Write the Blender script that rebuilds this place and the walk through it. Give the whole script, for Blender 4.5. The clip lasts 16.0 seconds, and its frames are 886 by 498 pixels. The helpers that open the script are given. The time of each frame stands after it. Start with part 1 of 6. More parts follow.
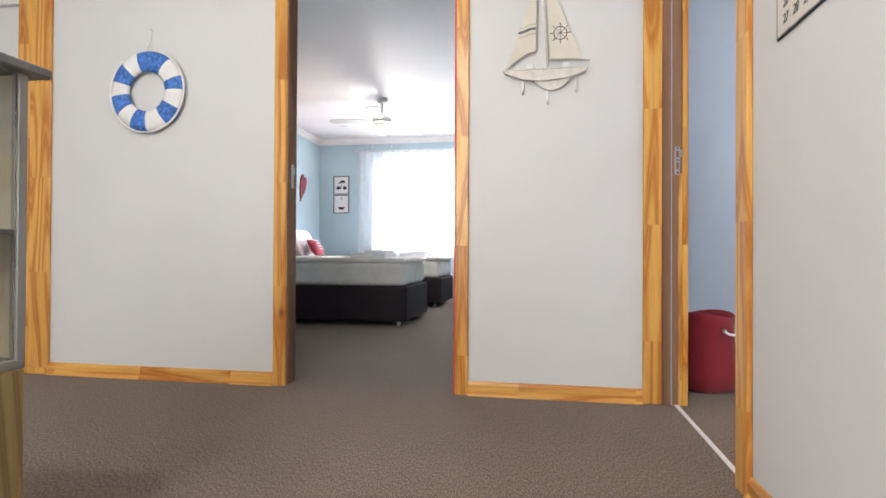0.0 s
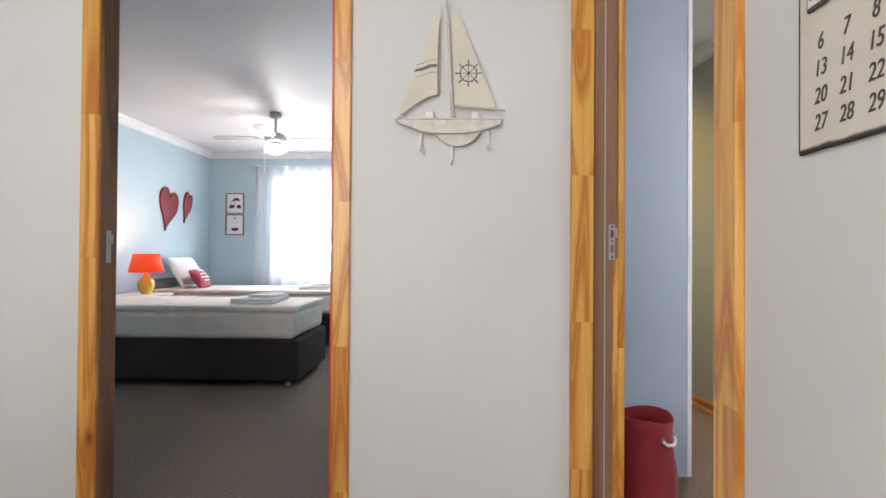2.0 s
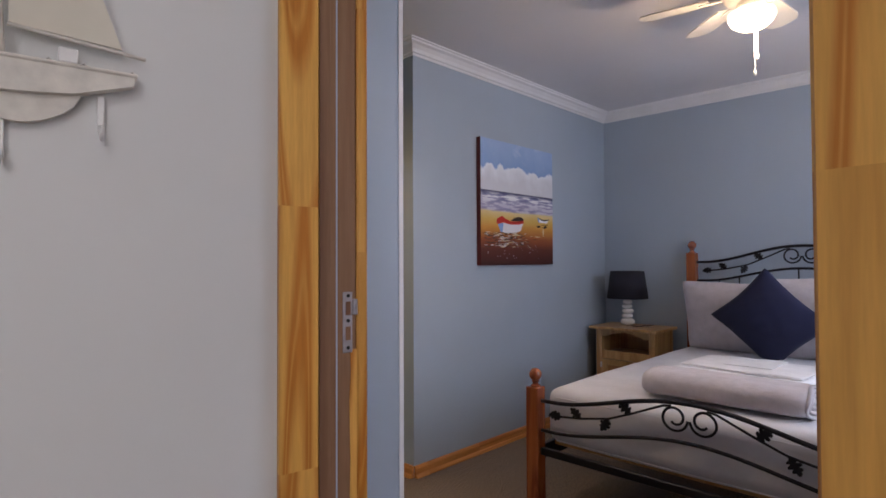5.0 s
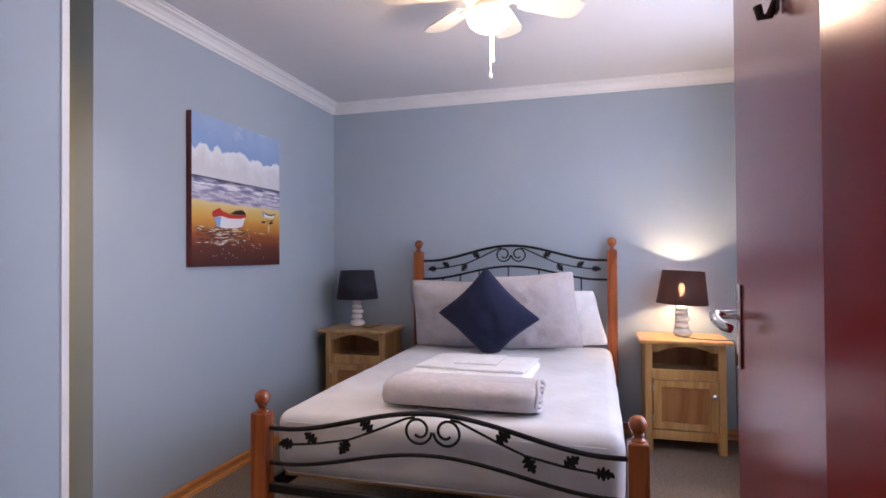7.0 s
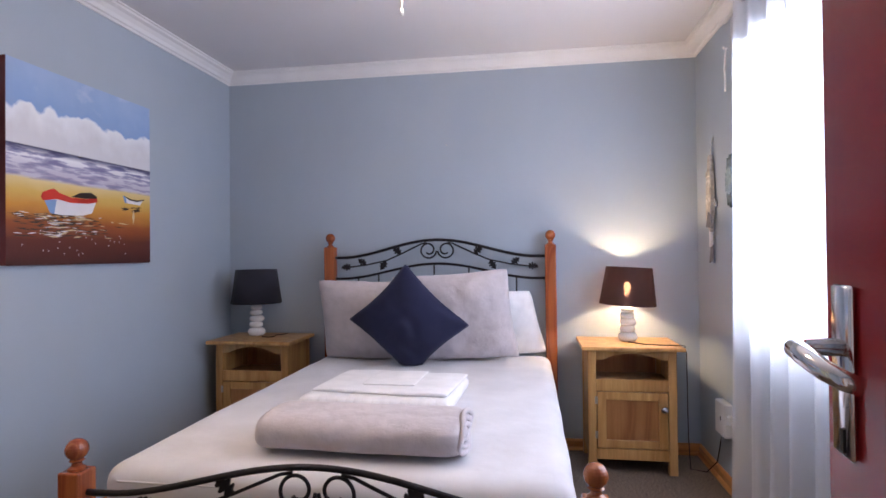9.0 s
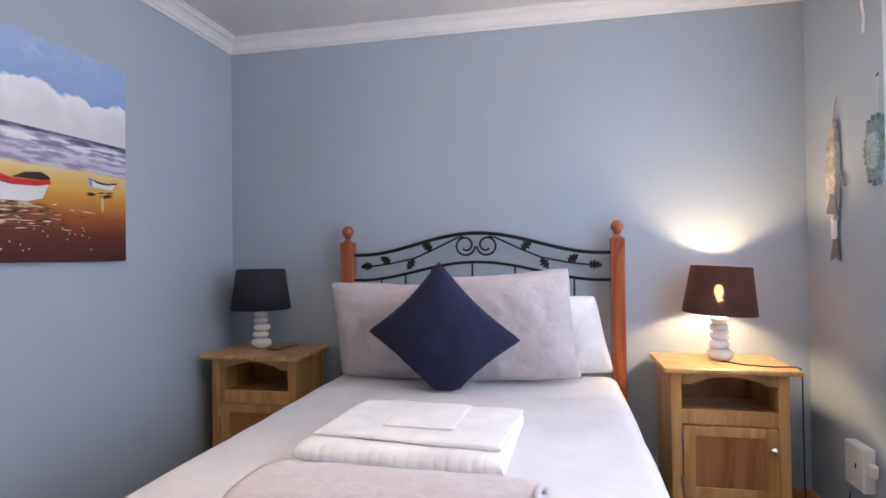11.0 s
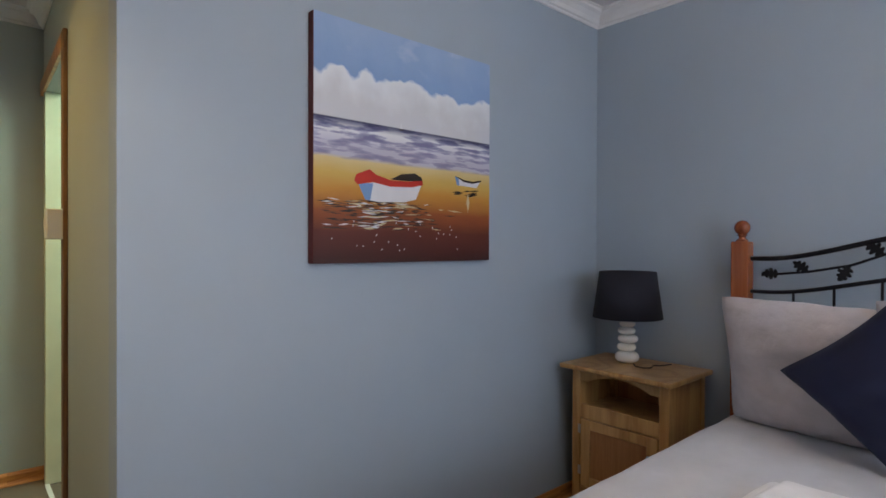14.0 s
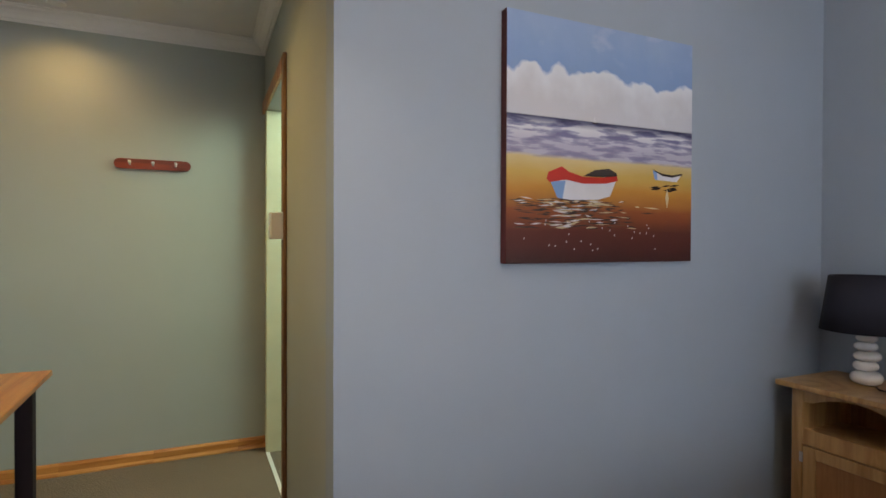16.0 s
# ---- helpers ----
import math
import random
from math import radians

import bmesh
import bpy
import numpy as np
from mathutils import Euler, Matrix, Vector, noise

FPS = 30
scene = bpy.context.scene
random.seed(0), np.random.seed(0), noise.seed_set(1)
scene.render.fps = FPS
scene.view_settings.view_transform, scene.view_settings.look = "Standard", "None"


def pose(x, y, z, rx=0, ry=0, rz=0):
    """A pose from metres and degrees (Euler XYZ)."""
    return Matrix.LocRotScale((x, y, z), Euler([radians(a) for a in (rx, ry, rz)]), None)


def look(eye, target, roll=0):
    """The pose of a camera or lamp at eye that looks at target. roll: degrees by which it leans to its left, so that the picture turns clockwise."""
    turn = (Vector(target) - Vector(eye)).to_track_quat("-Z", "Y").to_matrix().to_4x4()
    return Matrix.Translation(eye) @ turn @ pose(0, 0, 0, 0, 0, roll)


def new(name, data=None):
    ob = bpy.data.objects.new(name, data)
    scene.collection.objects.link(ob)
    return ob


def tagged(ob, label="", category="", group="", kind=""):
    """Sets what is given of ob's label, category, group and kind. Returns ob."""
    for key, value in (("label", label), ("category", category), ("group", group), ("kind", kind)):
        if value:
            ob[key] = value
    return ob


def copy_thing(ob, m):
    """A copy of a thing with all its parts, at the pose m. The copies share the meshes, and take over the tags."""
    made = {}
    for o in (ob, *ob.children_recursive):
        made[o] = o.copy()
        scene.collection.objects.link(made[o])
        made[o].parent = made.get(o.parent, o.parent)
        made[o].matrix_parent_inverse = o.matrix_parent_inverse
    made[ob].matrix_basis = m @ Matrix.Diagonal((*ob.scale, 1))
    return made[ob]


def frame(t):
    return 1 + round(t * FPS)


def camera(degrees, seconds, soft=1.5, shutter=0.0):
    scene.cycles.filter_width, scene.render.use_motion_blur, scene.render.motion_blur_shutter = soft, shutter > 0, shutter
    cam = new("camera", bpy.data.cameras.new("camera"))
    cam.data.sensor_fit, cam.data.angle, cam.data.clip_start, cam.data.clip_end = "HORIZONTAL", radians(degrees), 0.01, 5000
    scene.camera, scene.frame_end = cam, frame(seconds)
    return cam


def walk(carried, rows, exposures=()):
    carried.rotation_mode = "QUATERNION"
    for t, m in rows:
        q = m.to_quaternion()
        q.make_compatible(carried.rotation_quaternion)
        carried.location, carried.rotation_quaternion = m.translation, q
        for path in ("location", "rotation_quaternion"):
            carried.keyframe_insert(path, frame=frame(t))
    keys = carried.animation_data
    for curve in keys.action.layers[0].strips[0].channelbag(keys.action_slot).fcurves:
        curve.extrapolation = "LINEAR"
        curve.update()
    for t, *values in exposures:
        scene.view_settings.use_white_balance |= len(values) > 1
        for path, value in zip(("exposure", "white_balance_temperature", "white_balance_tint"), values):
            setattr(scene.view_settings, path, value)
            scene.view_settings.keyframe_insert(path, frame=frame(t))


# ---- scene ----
cam = camera(77.5, 16.0, soft=1.6)
PATH = [
    (0, (-0.994, -2.474, 0.668), (-1.01, -0.475, 0.685), 0.3),
    (0.5, (-0.948, -2.304, 0.794), (-0.929, -0.304, 0.812), 0.3),
    (1, (-0.914, -2.152, 0.83), (-0.861, -0.153, 0.85), 0.3),
    (1.5, (-0.879, -1.987, 0.983), (-0.746, 0.009, 1.002), 0.4),
    (2, (-0.835, -1.87, 1.037), (-0.56, 0.111, 1.059), 0.4),
    (2.5, (-0.753, -1.671, 1.151), (-0.344, 0.286, 1.177), 0.4),
    (3, (-0.725, -1.538, 1.198), (-0.18, 0.386, 1.221), 0.2),
    (3.2, (-0.737, -1.491, 1.193), (-0.115, 0.41, 1.223), 0.4),
    (5.3, (-0.658, -0.895, 1.226), (0.905, 0.353, 1.262), -0.2),
    (5.5, (-0.661, -0.857, 1.233), (0.982, 0.284, 1.265), -0.1),
    (6, (-0.602, -0.777, 1.227), (1.196, 0.099, 1.26), -0.3),
    (6.5, (-0.491, -0.745, 1.224), (1.391, -0.068, 1.255), -0.4),
    (7, (-0.397, -0.731, 1.234), (1.529, -0.191, 1.259), -0.4),
    (7.5, (-0.282, -0.693, 1.23), (1.67, -0.261, 1.257), -0.5),
    (8, (-0.151, -0.672, 1.224), (1.816, -0.312, 1.248), -0.6),
    (8.5, (0.005, -0.699, 1.217), (1.979, -0.377, 1.242), -0.6),
    (8.7, (0.069, -0.706, 1.214), (2.044, -0.395, 1.235), -0.6),
    (10.8, (0.711, -0.565, 1.195), (2.681, -0.219, 1.215), -0.8),
    (11, (0.762, -0.543, 1.194), (2.719, -0.133, 1.215), -0.7),
    (11.5, (0.847, -0.475, 1.201), (2.76, 0.108, 1.215), -1.1),
    (12, (0.911, -0.419, 1.181), (2.765, 0.33, 1.206), -0.7),
    (12.5, (1.002, -0.386, 1.177), (2.761, 0.565, 1.214), -0.7),
    (13, (1.084, -0.377, 1.183), (2.706, 0.794, 1.226), -0.8),
    (13.5, (1.124, -0.356, 1.196), (2.593, 1.0, 1.232), -0.8),
    (14, (1.137, -0.313, 1.246), (2.465, 1.182, 1.233), 0.2),
    (14.5, (1.122, -0.289, 1.254), (2.327, 1.307, 1.22), 0.0),
    (15, (1.112, -0.264, 1.256), (2.198, 1.414, 1.221), 0.1),
    (15.5, (1.093, -0.249, 1.254), (2.054, 1.505, 1.227), 0.3),
    (16, (1.087, -0.23, 1.252), (1.918, 1.589, 1.229), 0.2),
]
EXPOSURES = [(0, 0.58, 6200, 11), (1, 0.62, 6200, 11), (1.5, 0.54, 6200, 11), (2.3, 0.18, 6250, 12), (3.2, -0.2, 6400, 12), (5.3, -0.5, 6050, 20), (7, 0.1, 6000, 23), (8.5, 0.1, 6000, 22), (11, 0.25, 6050, 16), (12, 0.47, 6050, 14), (13, 0.2, 6000, 10), (14.5, -0.48, 6250, 10), (15, -0.58, 6350, 11), (15.5, -0.54, 6400, 12), (16, -0.3, 6500, 12)]
walk(cam, [(t, look(eye, target, roll)) for t, eye, target, roll in PATH], EXPOSURES)

# ---- world and lights ----
world = bpy.data.worlds.new("sky")
scene.world = world
world.use_nodes = True
wn = world.node_tree
sky = wn.nodes.new("ShaderNodeTexSky")
sky.sky_type = "NISHITA"
sky.sun_disc = False
sky.sun_elevation, sky.sun_rotation = radians(42), radians(200)
wn.links.new(sky.outputs[0], wn.nodes["Background"].inputs[0])
wn.nodes["Background"].inputs[1].default_value = 0.1


# the hall and the twin room stand a little askew to the double room
HALL = Matrix.Translation((0.028, -0.012, 0)) @ pose(0, 0, 0, 0, 0, -9.5) @ Matrix.Translation((-0.028, 0.012, 0))


def lamp(name, kind, place, power, colour=(1, 1, 1), size=0.1, size_y=None, target=None, angle=None, blend=0.5, hall=False):
    data = bpy.data.lights.new(name, kind)
    data.energy, data.color = power, colour
    if kind == "AREA":
        data.size = size
        if size_y:
            data.shape, data.size_y = "RECTANGLE", size_y
    elif kind == "SUN":
        data.angle = size
    else:
        data.shadow_soft_size = size
    if kind == "SPOT":
        data.spot_size, data.spot_blend = radians(angle), blend
    ob = new(name, data)
    m = look(place, target) if target else Matrix.Translation(place)
    ob.matrix_world = HALL @ m if hall else m
    return ob


WARM = (1.0, 0.74, 0.45)
DAY = (0.86, 0.93, 1.0)
sun = lamp("sun", "SUN", (0, 8, 6), 3.0, (1.0, 0.95, 0.88), 0.01, target=(-1.5, 2, 0))
lamp("window_light_north", "AREA", (-2.35, 5.98, 1.45), 100, (1.0, 0.97, 0.94), 1.6, 1.5, target=(-2.35, 0, 1.2), hall=True)
lamp("window_light_south", "AREA", (2.1, -1.705, 1.45), 45, DAY, 1.5, 1.4, target=(2.1, 2, 1.2))
# unseen panel before the closed back wall, added to light the hall
lamp("hall_back_fill", "AREA", (-1.9, -4.25, 1.5), 62, (1.0, 0.97, 0.93), 2.2, 1.8, target=(-1.55, 0, 1.0), hall=True)
# added fill without a fitting, brightens the hall's right wall
lamp("hall_ceiling_fill", "POINT", (-1.35, -2.45, 2.38), 33, (1.0, 0.93, 0.84), 0.05, hall=True)
lamp("fan_bulb", "POINT", (1.87, -0.30, 2.125), 15, WARM, 0.06)
lamp("entry_downlight", "SPOT", (0.943, 0.852, 2.44), 38, (1.0, 0.80, 0.58), 0.03, target=(0.943, 0.852, 0), angle=110, blend=0.7)
lamp("bedside_bulb", "POINT", (3.48, -1.254, 1.012), 36, (1.0, 0.70, 0.36), 0.03)
lamp("alcove_downlight", "SPOT", (0.47, 3.02, 2.435), 15, (1.0, 0.64, 0.22), 0.04, target=(0.55, 2.95, 0), angle=150, blend=1.0)
# extra warm spot with no fitting, added to lift the alcove walls
lamp("alcove_inner_fill", "SPOT", (0.75, 2.0, 2.44), 46, (1.0, 0.63, 0.18), 0.04, target=(0.95, 2.2, 0), angle=150, blend=1.0)
lamp("bathroom_light", "AREA", (2.4, 2.5, 2.3), 40, (0.76, 1.0, 0.74), 0.8, target=(1.2, 2.9, 1.0))
lamp("twin_fan_bulb", "POINT", (-2.375, 3.54, 2.05), 14, (1.0, 0.93, 0.8), 0.06, hall=True)
lamp("twin_lamp_bulb", "POINT", (-3.72, 3.60, 0.97), 13, (1.0, 0.66, 0.32), 0.03, hall=True)

# ---- materials ----


def material(name):
    m = bpy.data.materials.new(name)
    m.use_nodes = True
    return m, m.node_tree, m.node_tree.nodes["Principled BSDF"]


def coords(nt, scale=(1, 1, 1), source="Object"):
    c = nt.nodes.new("ShaderNodeTexCoord")
    mp = nt.nodes.new("ShaderNodeMapping")
    mp.inputs["Scale"].default_value = scale
    nt.links.new(c.outputs[source], mp.inputs[0])
    return mp.outputs[0]


def noisy(nt, vec, scale, detail=4, rough=0.5):
    n = nt.nodes.new("ShaderNodeTexNoise")
    n.inputs["Scale"].default_value, n.inputs["Detail"].default_value, n.inputs["Roughness"].default_value = scale, detail, rough
    nt.links.new(vec, n.inputs["Vector"])
    return n.outputs["Fac"]


def ramp(nt, fac, stops):
    r = nt.nodes.new("ShaderNodeValToRGB")
    while len(r.color_ramp.elements) < len(stops):
        r.color_ramp.elements.new(0.5)
    for e, (p, c) in zip(r.color_ramp.elements, stops):
        e.position, e.color = p, (*c, 1)
    nt.links.new(fac, r.inputs[0])
    return r.outputs[0]


def bump(nt, fac, strength, distance, bsdf, previous=None):
    b = nt.nodes.new("ShaderNodeBump")
    b.inputs["Strength"].default_value, b.inputs["Distance"].default_value = strength, distance
    nt.links.new(fac, b.inputs["Height"])
    if previous:
        nt.links.new(previous, b.inputs["Normal"])
    nt.links.new(b.outputs[0], bsdf.inputs["Normal"])
    return b.outputs[0]


def mixed(nt, fac, a, b, mode="MIX"):
    m = nt.nodes.new("ShaderNodeMix")
    m.data_type, m.blend_type = "RGBA", mode
    for socket, value in ((m.inputs["Factor"], fac), (m.inputs["A"], a), (m.inputs["B"], b)):
        if isinstance(value, (int, float)):
            socket.default_value = value
        elif isinstance(value, tuple):
            socket.default_value = (*value, 1)
        else:
            nt.links.new(value, socket)
    return m.outputs["Result"]


def plain(name, colour, rough=0.5, metal=0.0, vary=0.06, scale=6.0, bumps=0.0, grain=90.0, coat=0.0, sheen=0.0):
    m, nt, b = material(name)
    vec = coords(nt)
    big = noisy(nt, vec, scale, 5)
    dark, light = tuple(c * (1 - vary) for c in colour), tuple(min(1, c * (1 + vary)) for c in colour)
    nt.links.new(ramp(nt, big, [(0.3, dark), (0.7, light)]), b.inputs["Base Color"])
    b.inputs["Roughness"].default_value, b.inputs["Metallic"].default_value = rough, metal
    b.inputs["Coat Weight"].default_value = coat
    b.inputs["Coat Roughness"].default_value = 0.32
    b.inputs["Sheen Weight"].default_value = sheen
    if bumps:
        bump(nt, noisy(nt, vec, grain, 3), bumps, 0.002, b)
    return m


def wall_paint(name, colour, streak=0.5):
    """Painted drywall with faint upright roller marks and a fine orange peel."""
    m, nt, b = material(name)
    marks = noisy(nt, coords(nt, (1, 1, 0.22)), 9, 5, 0.6)
    cloud = noisy(nt, coords(nt), 1.3, 4)
    peel = noisy(nt, coords(nt), 260, 2)
    c1 = ramp(nt, cloud, [(0.3, tuple(c * 0.96 for c in colour)), (0.7, tuple(min(1, c * 1.03) for c in colour))])
    c2 = ramp(nt, marks, [(0.3, (0.975, 0.975, 0.975)), (0.7, (1, 1, 1))])
    nt.links.new(mixed(nt, streak, c1, c2, "MULTIPLY"), b.inputs["Base Color"])
    b.inputs["Roughness"].default_value = 0.6
    first = bump(nt, peel, 0.10, 0.001, b)
    bump(nt, marks, 0.12, 0.003, b, first)
    return m


def timber(name, light, dark, scale=(1, 1, 1), rings=19.0, rough=0.35, coat=0.2, knots=True, joints=0.0):
    """Grained wood; the grain runs along z of the mesh."""
    m, nt, b = material(name)
    info = nt.nodes.new("ShaderNodeObjectInfo")
    c = nt.nodes.new("ShaderNodeTexCoord")
    add = nt.nodes.new("ShaderNodeVectorMath")
    add.operation = "MULTIPLY_ADD"
    nt.links.new(info.outputs["Random"], add.inputs[0])
    add.inputs[1].default_value = (7.3, 3.1, 11.7)
    nt.links.new(c.outputs["Object"], add.inputs[2])
    tone = None
    if joints:  # finger-jointed from short lengths of unlike tone and grain
        sep = nt.nodes.new("ShaderNodeSeparateXYZ")
        nt.links.new(add.outputs[0], sep.inputs[0])
        block = sep.outputs["Z"]
        for op, value in (("DIVIDE", joints), ("FLOOR", 0.0)):
            n = nt.nodes.new("ShaderNodeMath")
            n.operation = op
            nt.links.new(block, n.inputs[0])
            n.inputs[1].default_value = value
            block = n.outputs[0]
        wn_ = nt.nodes.new("ShaderNodeTexWhiteNoise")
        wn_.noise_dimensions = "1D"
        nt.links.new(block, wn_.inputs["W"])
        tone = wn_.outputs["Value"]
        shift = nt.nodes.new("ShaderNodeVectorMath")
        shift.operation = "MULTIPLY_ADD"
        nt.links.new(wn_.outputs["Color"], shift.inputs[0])
        shift.inputs[1].default_value = (5.1, 4.3, 6.7)
        nt.links.new(add.outputs[0], shift.inputs[2])
        add = shift
    mp = nt.nodes.new("ShaderNodeMapping")
    mp.inputs["Scale"].default_value = scale
    nt.links.new(add.outputs[0], mp.inputs[0])
    w = nt.nodes.new("ShaderNodeMath")
    w.operation = "MULTIPLY"
    nt.links.new(noisy(nt, mp.outputs[0], 0.95, 1.2), w.inputs[0])
    w.inputs[1].default_value = rings
    pp = nt.nodes.new("ShaderNodeMath")
    pp.operation = "PINGPONG"
    nt.links.new(w.outputs[0], pp.inputs[0])
    pp.inputs[1].default_value = 1.0
    long = nt.nodes.new("ShaderNodeMapping")
    long.inputs["Scale"].default_value = tuple(9 if v == max(scale) else 0.5 for v in scale)
    nt.links.new(add.outputs[0], long.inputs[0])
    streaks = noisy(nt, long.outputs[0], 9, 3)
    fine = noisy(nt, mp.outputs[0], 60, 4)
    broad = noisy(nt, mp.outputs[0], 3.0, 3)
    mid = tuple((a + d) / 2 for a, d in zip(light, dark))
    col = ramp(nt, pp.outputs[0], [(0.0, light), (0.5, tuple(a * 0.85 + d * 0.15 for a, d in zip(light, dark))), (0.80, dark), (0.9, dark), (1.0, mid)])
    col = mixed(nt, 0.5, col, ramp(nt, streaks, [(0.35, (0.74, 0.66, 0.56)), (0.6, (1, 1, 1))]), "MULTIPLY")
    col = mixed(nt, 0.45, col, ramp(nt, broad, [(0.3, (0.72, 0.68, 0.62)), (0.7, (1, 1, 1))]), "MULTIPLY")
    col = mixed(nt, 0.35, col, ramp(nt, fine, [(0.3, (0.75, 0.75, 0.75)), (0.7, (1, 1, 1))]), "MULTIPLY")
    if tone:
        col = mixed(nt, 1.0, col, ramp(nt, tone, [(0.0, (0.89, 0.84, 0.76)), (0.45, (0.96, 0.94, 0.91)), (1.0, (1, 1, 1))]), "MULTIPLY")
    if knots:
        v = nt.nodes.new("ShaderNodeTexVoronoi")
        v.inputs["Scale"].default_value = 2.1
        vm = nt.nodes.new("ShaderNodeMapping")
        vm.inputs["Scale"].default_value = (1.6, 1.6, 1.0)
        nt.links.new(add.outputs[0], vm.inputs[0])
        nt.links.new(vm.outputs[0], v.inputs["Vector"])
        kn = ramp(nt, v.outputs["Distance"], [(0.015, (0.22, 0.11, 0.05)), (0.05, (0.75, 0.6, 0.45)), (0.09, (1, 1, 1))])
        col = mixed(nt, 0.8, col, kn, "MULTIPLY")
    nt.links.new(col, b.inputs["Base Color"])
    b.inputs["Roughness"].default_value, b.inputs["Coat Weight"].default_value = rough, coat
    b.inputs["Coat Roughness"].default_value = 0.25
    bump(nt, fine, 0.15, 0.001, b)
    return m


def carpet_paint(name, colour):
    m, nt, b = material(name)
    loops = noisy(nt, coords(nt, (1, 0.30, 1)), 260, 3)
    rib = noisy(nt, coords(nt), 620, 1)
    cloud = noisy(nt, coords(nt), 1.6, 4)
    base = ramp(nt, loops, [(0.36, tuple(c * 0.42 for c in colour)), (0.64, tuple(c * 1.6 for c in colour))])
    base = mixed(nt, 0.6, base, ramp(nt, cloud, [(0.3, (0.78, 0.77, 0.75)), (0.7, (1, 1, 1))]), "MULTIPLY")
    nt.links.new(base, b.inputs["Base Color"])
    b.inputs["Roughness"].default_value = 0.95
    b.inputs["Sheen Weight"].default_value = 0.05
    first = bump(nt, loops, 0.8, 0.006, b)
    bump(nt, rib, 0.3, 0.002, b, first)
    return m


def cloth(name, colour, wrinkle=0.25, weave=500, rough=0.9, fuzz=0.2, folds=7.0):
    m, nt, b = material(name)
    big = noisy(nt, coords(nt), folds, 4)
    fine = noisy(nt, coords(nt), weave, 2)
    nt.links.new(ramp(nt, big, [(0.3, tuple(c * 0.92 for c in colour)), (0.7, tuple(min(1, c * 1.05) for c in colour))]), b.inputs["Base Color"])
    b.inputs["Roughness"].default_value, b.inputs["Sheen Weight"].default_value = rough, fuzz
    first = bump(nt, big, wrinkle, 0.02, b)
    bump(nt, fine, 0.25, 0.001, b, first)
    return m


def glowing(name, colour, strength):
    m, nt, b = material(name)
    b.inputs["Base Color"].default_value = (*colour, 1)
    b.inputs["Emission Color"].default_value = (*colour, 1)
    b.inputs["Emission Strength"].default_value = strength
    return m


M_HALL = wall_paint("hall_wall_paint", (0.66, 0.662, 0.64), 0.3)
M_BLUE = wall_paint("grey_blue_wall_paint", (0.380, 0.442, 0.522))
M_PALE = wall_paint("pale_blue_wall_paint", (0.47, 0.60, 0.67))
M_CEIL = wall_paint("ceiling_paint", (0.72, 0.70, 0.72), 0.2)
M_CARPET = carpet_paint("brown_grey_carpet", (0.185, 0.138, 0.104))
M_CORN = plain("cornice_plaster", (0.80, 0.79, 0.80), 0.5, vary=0.03)
M_PINE = timber("varnished_pine", (0.86, 0.49, 0.12), (0.60, 0.235, 0.035), (6, 6, 0.45), joints=0.52)
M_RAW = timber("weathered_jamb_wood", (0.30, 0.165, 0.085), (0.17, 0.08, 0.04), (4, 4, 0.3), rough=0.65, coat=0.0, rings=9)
M_SKIRT = timber("orange_pine_skirting", (0.70, 0.32, 0.09), (0.50, 0.19, 0.045), (6, 6, 0.45), joints=0.45)
M_HONEY = timber("honey_pine", (0.62, 0.365, 0.135), (0.50, 0.265, 0.085), (5, 5, 0.5), knots=False, rings=12)
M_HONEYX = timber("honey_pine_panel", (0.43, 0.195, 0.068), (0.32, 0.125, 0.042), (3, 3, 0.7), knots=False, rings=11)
M_CHERRY = timber("cherry_bed_wood", (0.43, 0.120, 0.032), (0.27, 0.058, 0.018), (6, 6, 0.5), knots=False, rough=0.25, coat=0.5)
M_IRON = plain("black_wrought_iron", (0.018, 0.017, 0.022), 0.38, 0.6, 0.2, 20, 0.2)
M_PLATE = plain("dull_zinc_plate", (0.42, 0.40, 0.42), 0.45, 0.6, 0.15, 60)
M_CHROME = plain("chrome", (0.75, 0.74, 0.75), 0.14, 1.0, 0.05)
M_STEEL = plain("brushed_steel", (0.55, 0.53, 0.50), 0.32, 1.0, 0.1)
M_REDDOOR = plain("glossy_red_door_paint", (0.27, 0.012, 0.013), 0.2, 0, 0.12, 2.0, 0.06, 9)
M_REDDOOR.node_tree.nodes["Principled BSDF"].inputs["Specular IOR Level"].default_value = 0.25
M_REDEDGE = plain("bright_red_jamb_paint", (0.62, 0.05, 0.02), 0.4, 0, 0.1, 3)
M_WHITE = plain("white_plastic", (0.78, 0.77, 0.75), 0.35, vary=0.03)
M_GLAZE = plain("white_glazed_ceramic", (0.82, 0.80, 0.78), 0.18, vary=0.03, coat=0.4)
M_SHEET = cloth("white_bed_sheet", (0.68, 0.67, 0.70), 0.35)
# white sheet for the twin beds, warm hall light put into its colour
M_SHEET_WARMLIT = cloth("warm_lit_white_sheet", (0.84, 0.77, 0.70), 0.3)
M_TOWEL = cloth("white_towel", (0.87, 0.86, 0.88), 0.18, 900, folds=12)
M_GREYC = cloth("soft_grey_fleece", (0.56, 0.51, 0.535), 0.42, 700, fuzz=0.25, folds=18)
M_NAVY = cloth("navy_cotton", (0.010, 0.013, 0.050), 0.15, 700, fuzz=0.03)
M_BLACK = plain("black_base_fabric", (0.014, 0.006, 0.011), 0.7, vary=0.2, bumps=0.2)
M_SHADE = plain("dark_shade_fabric", (0.016, 0.016, 0.028), 0.85, vary=0.15, bumps=0.3, grain=400)
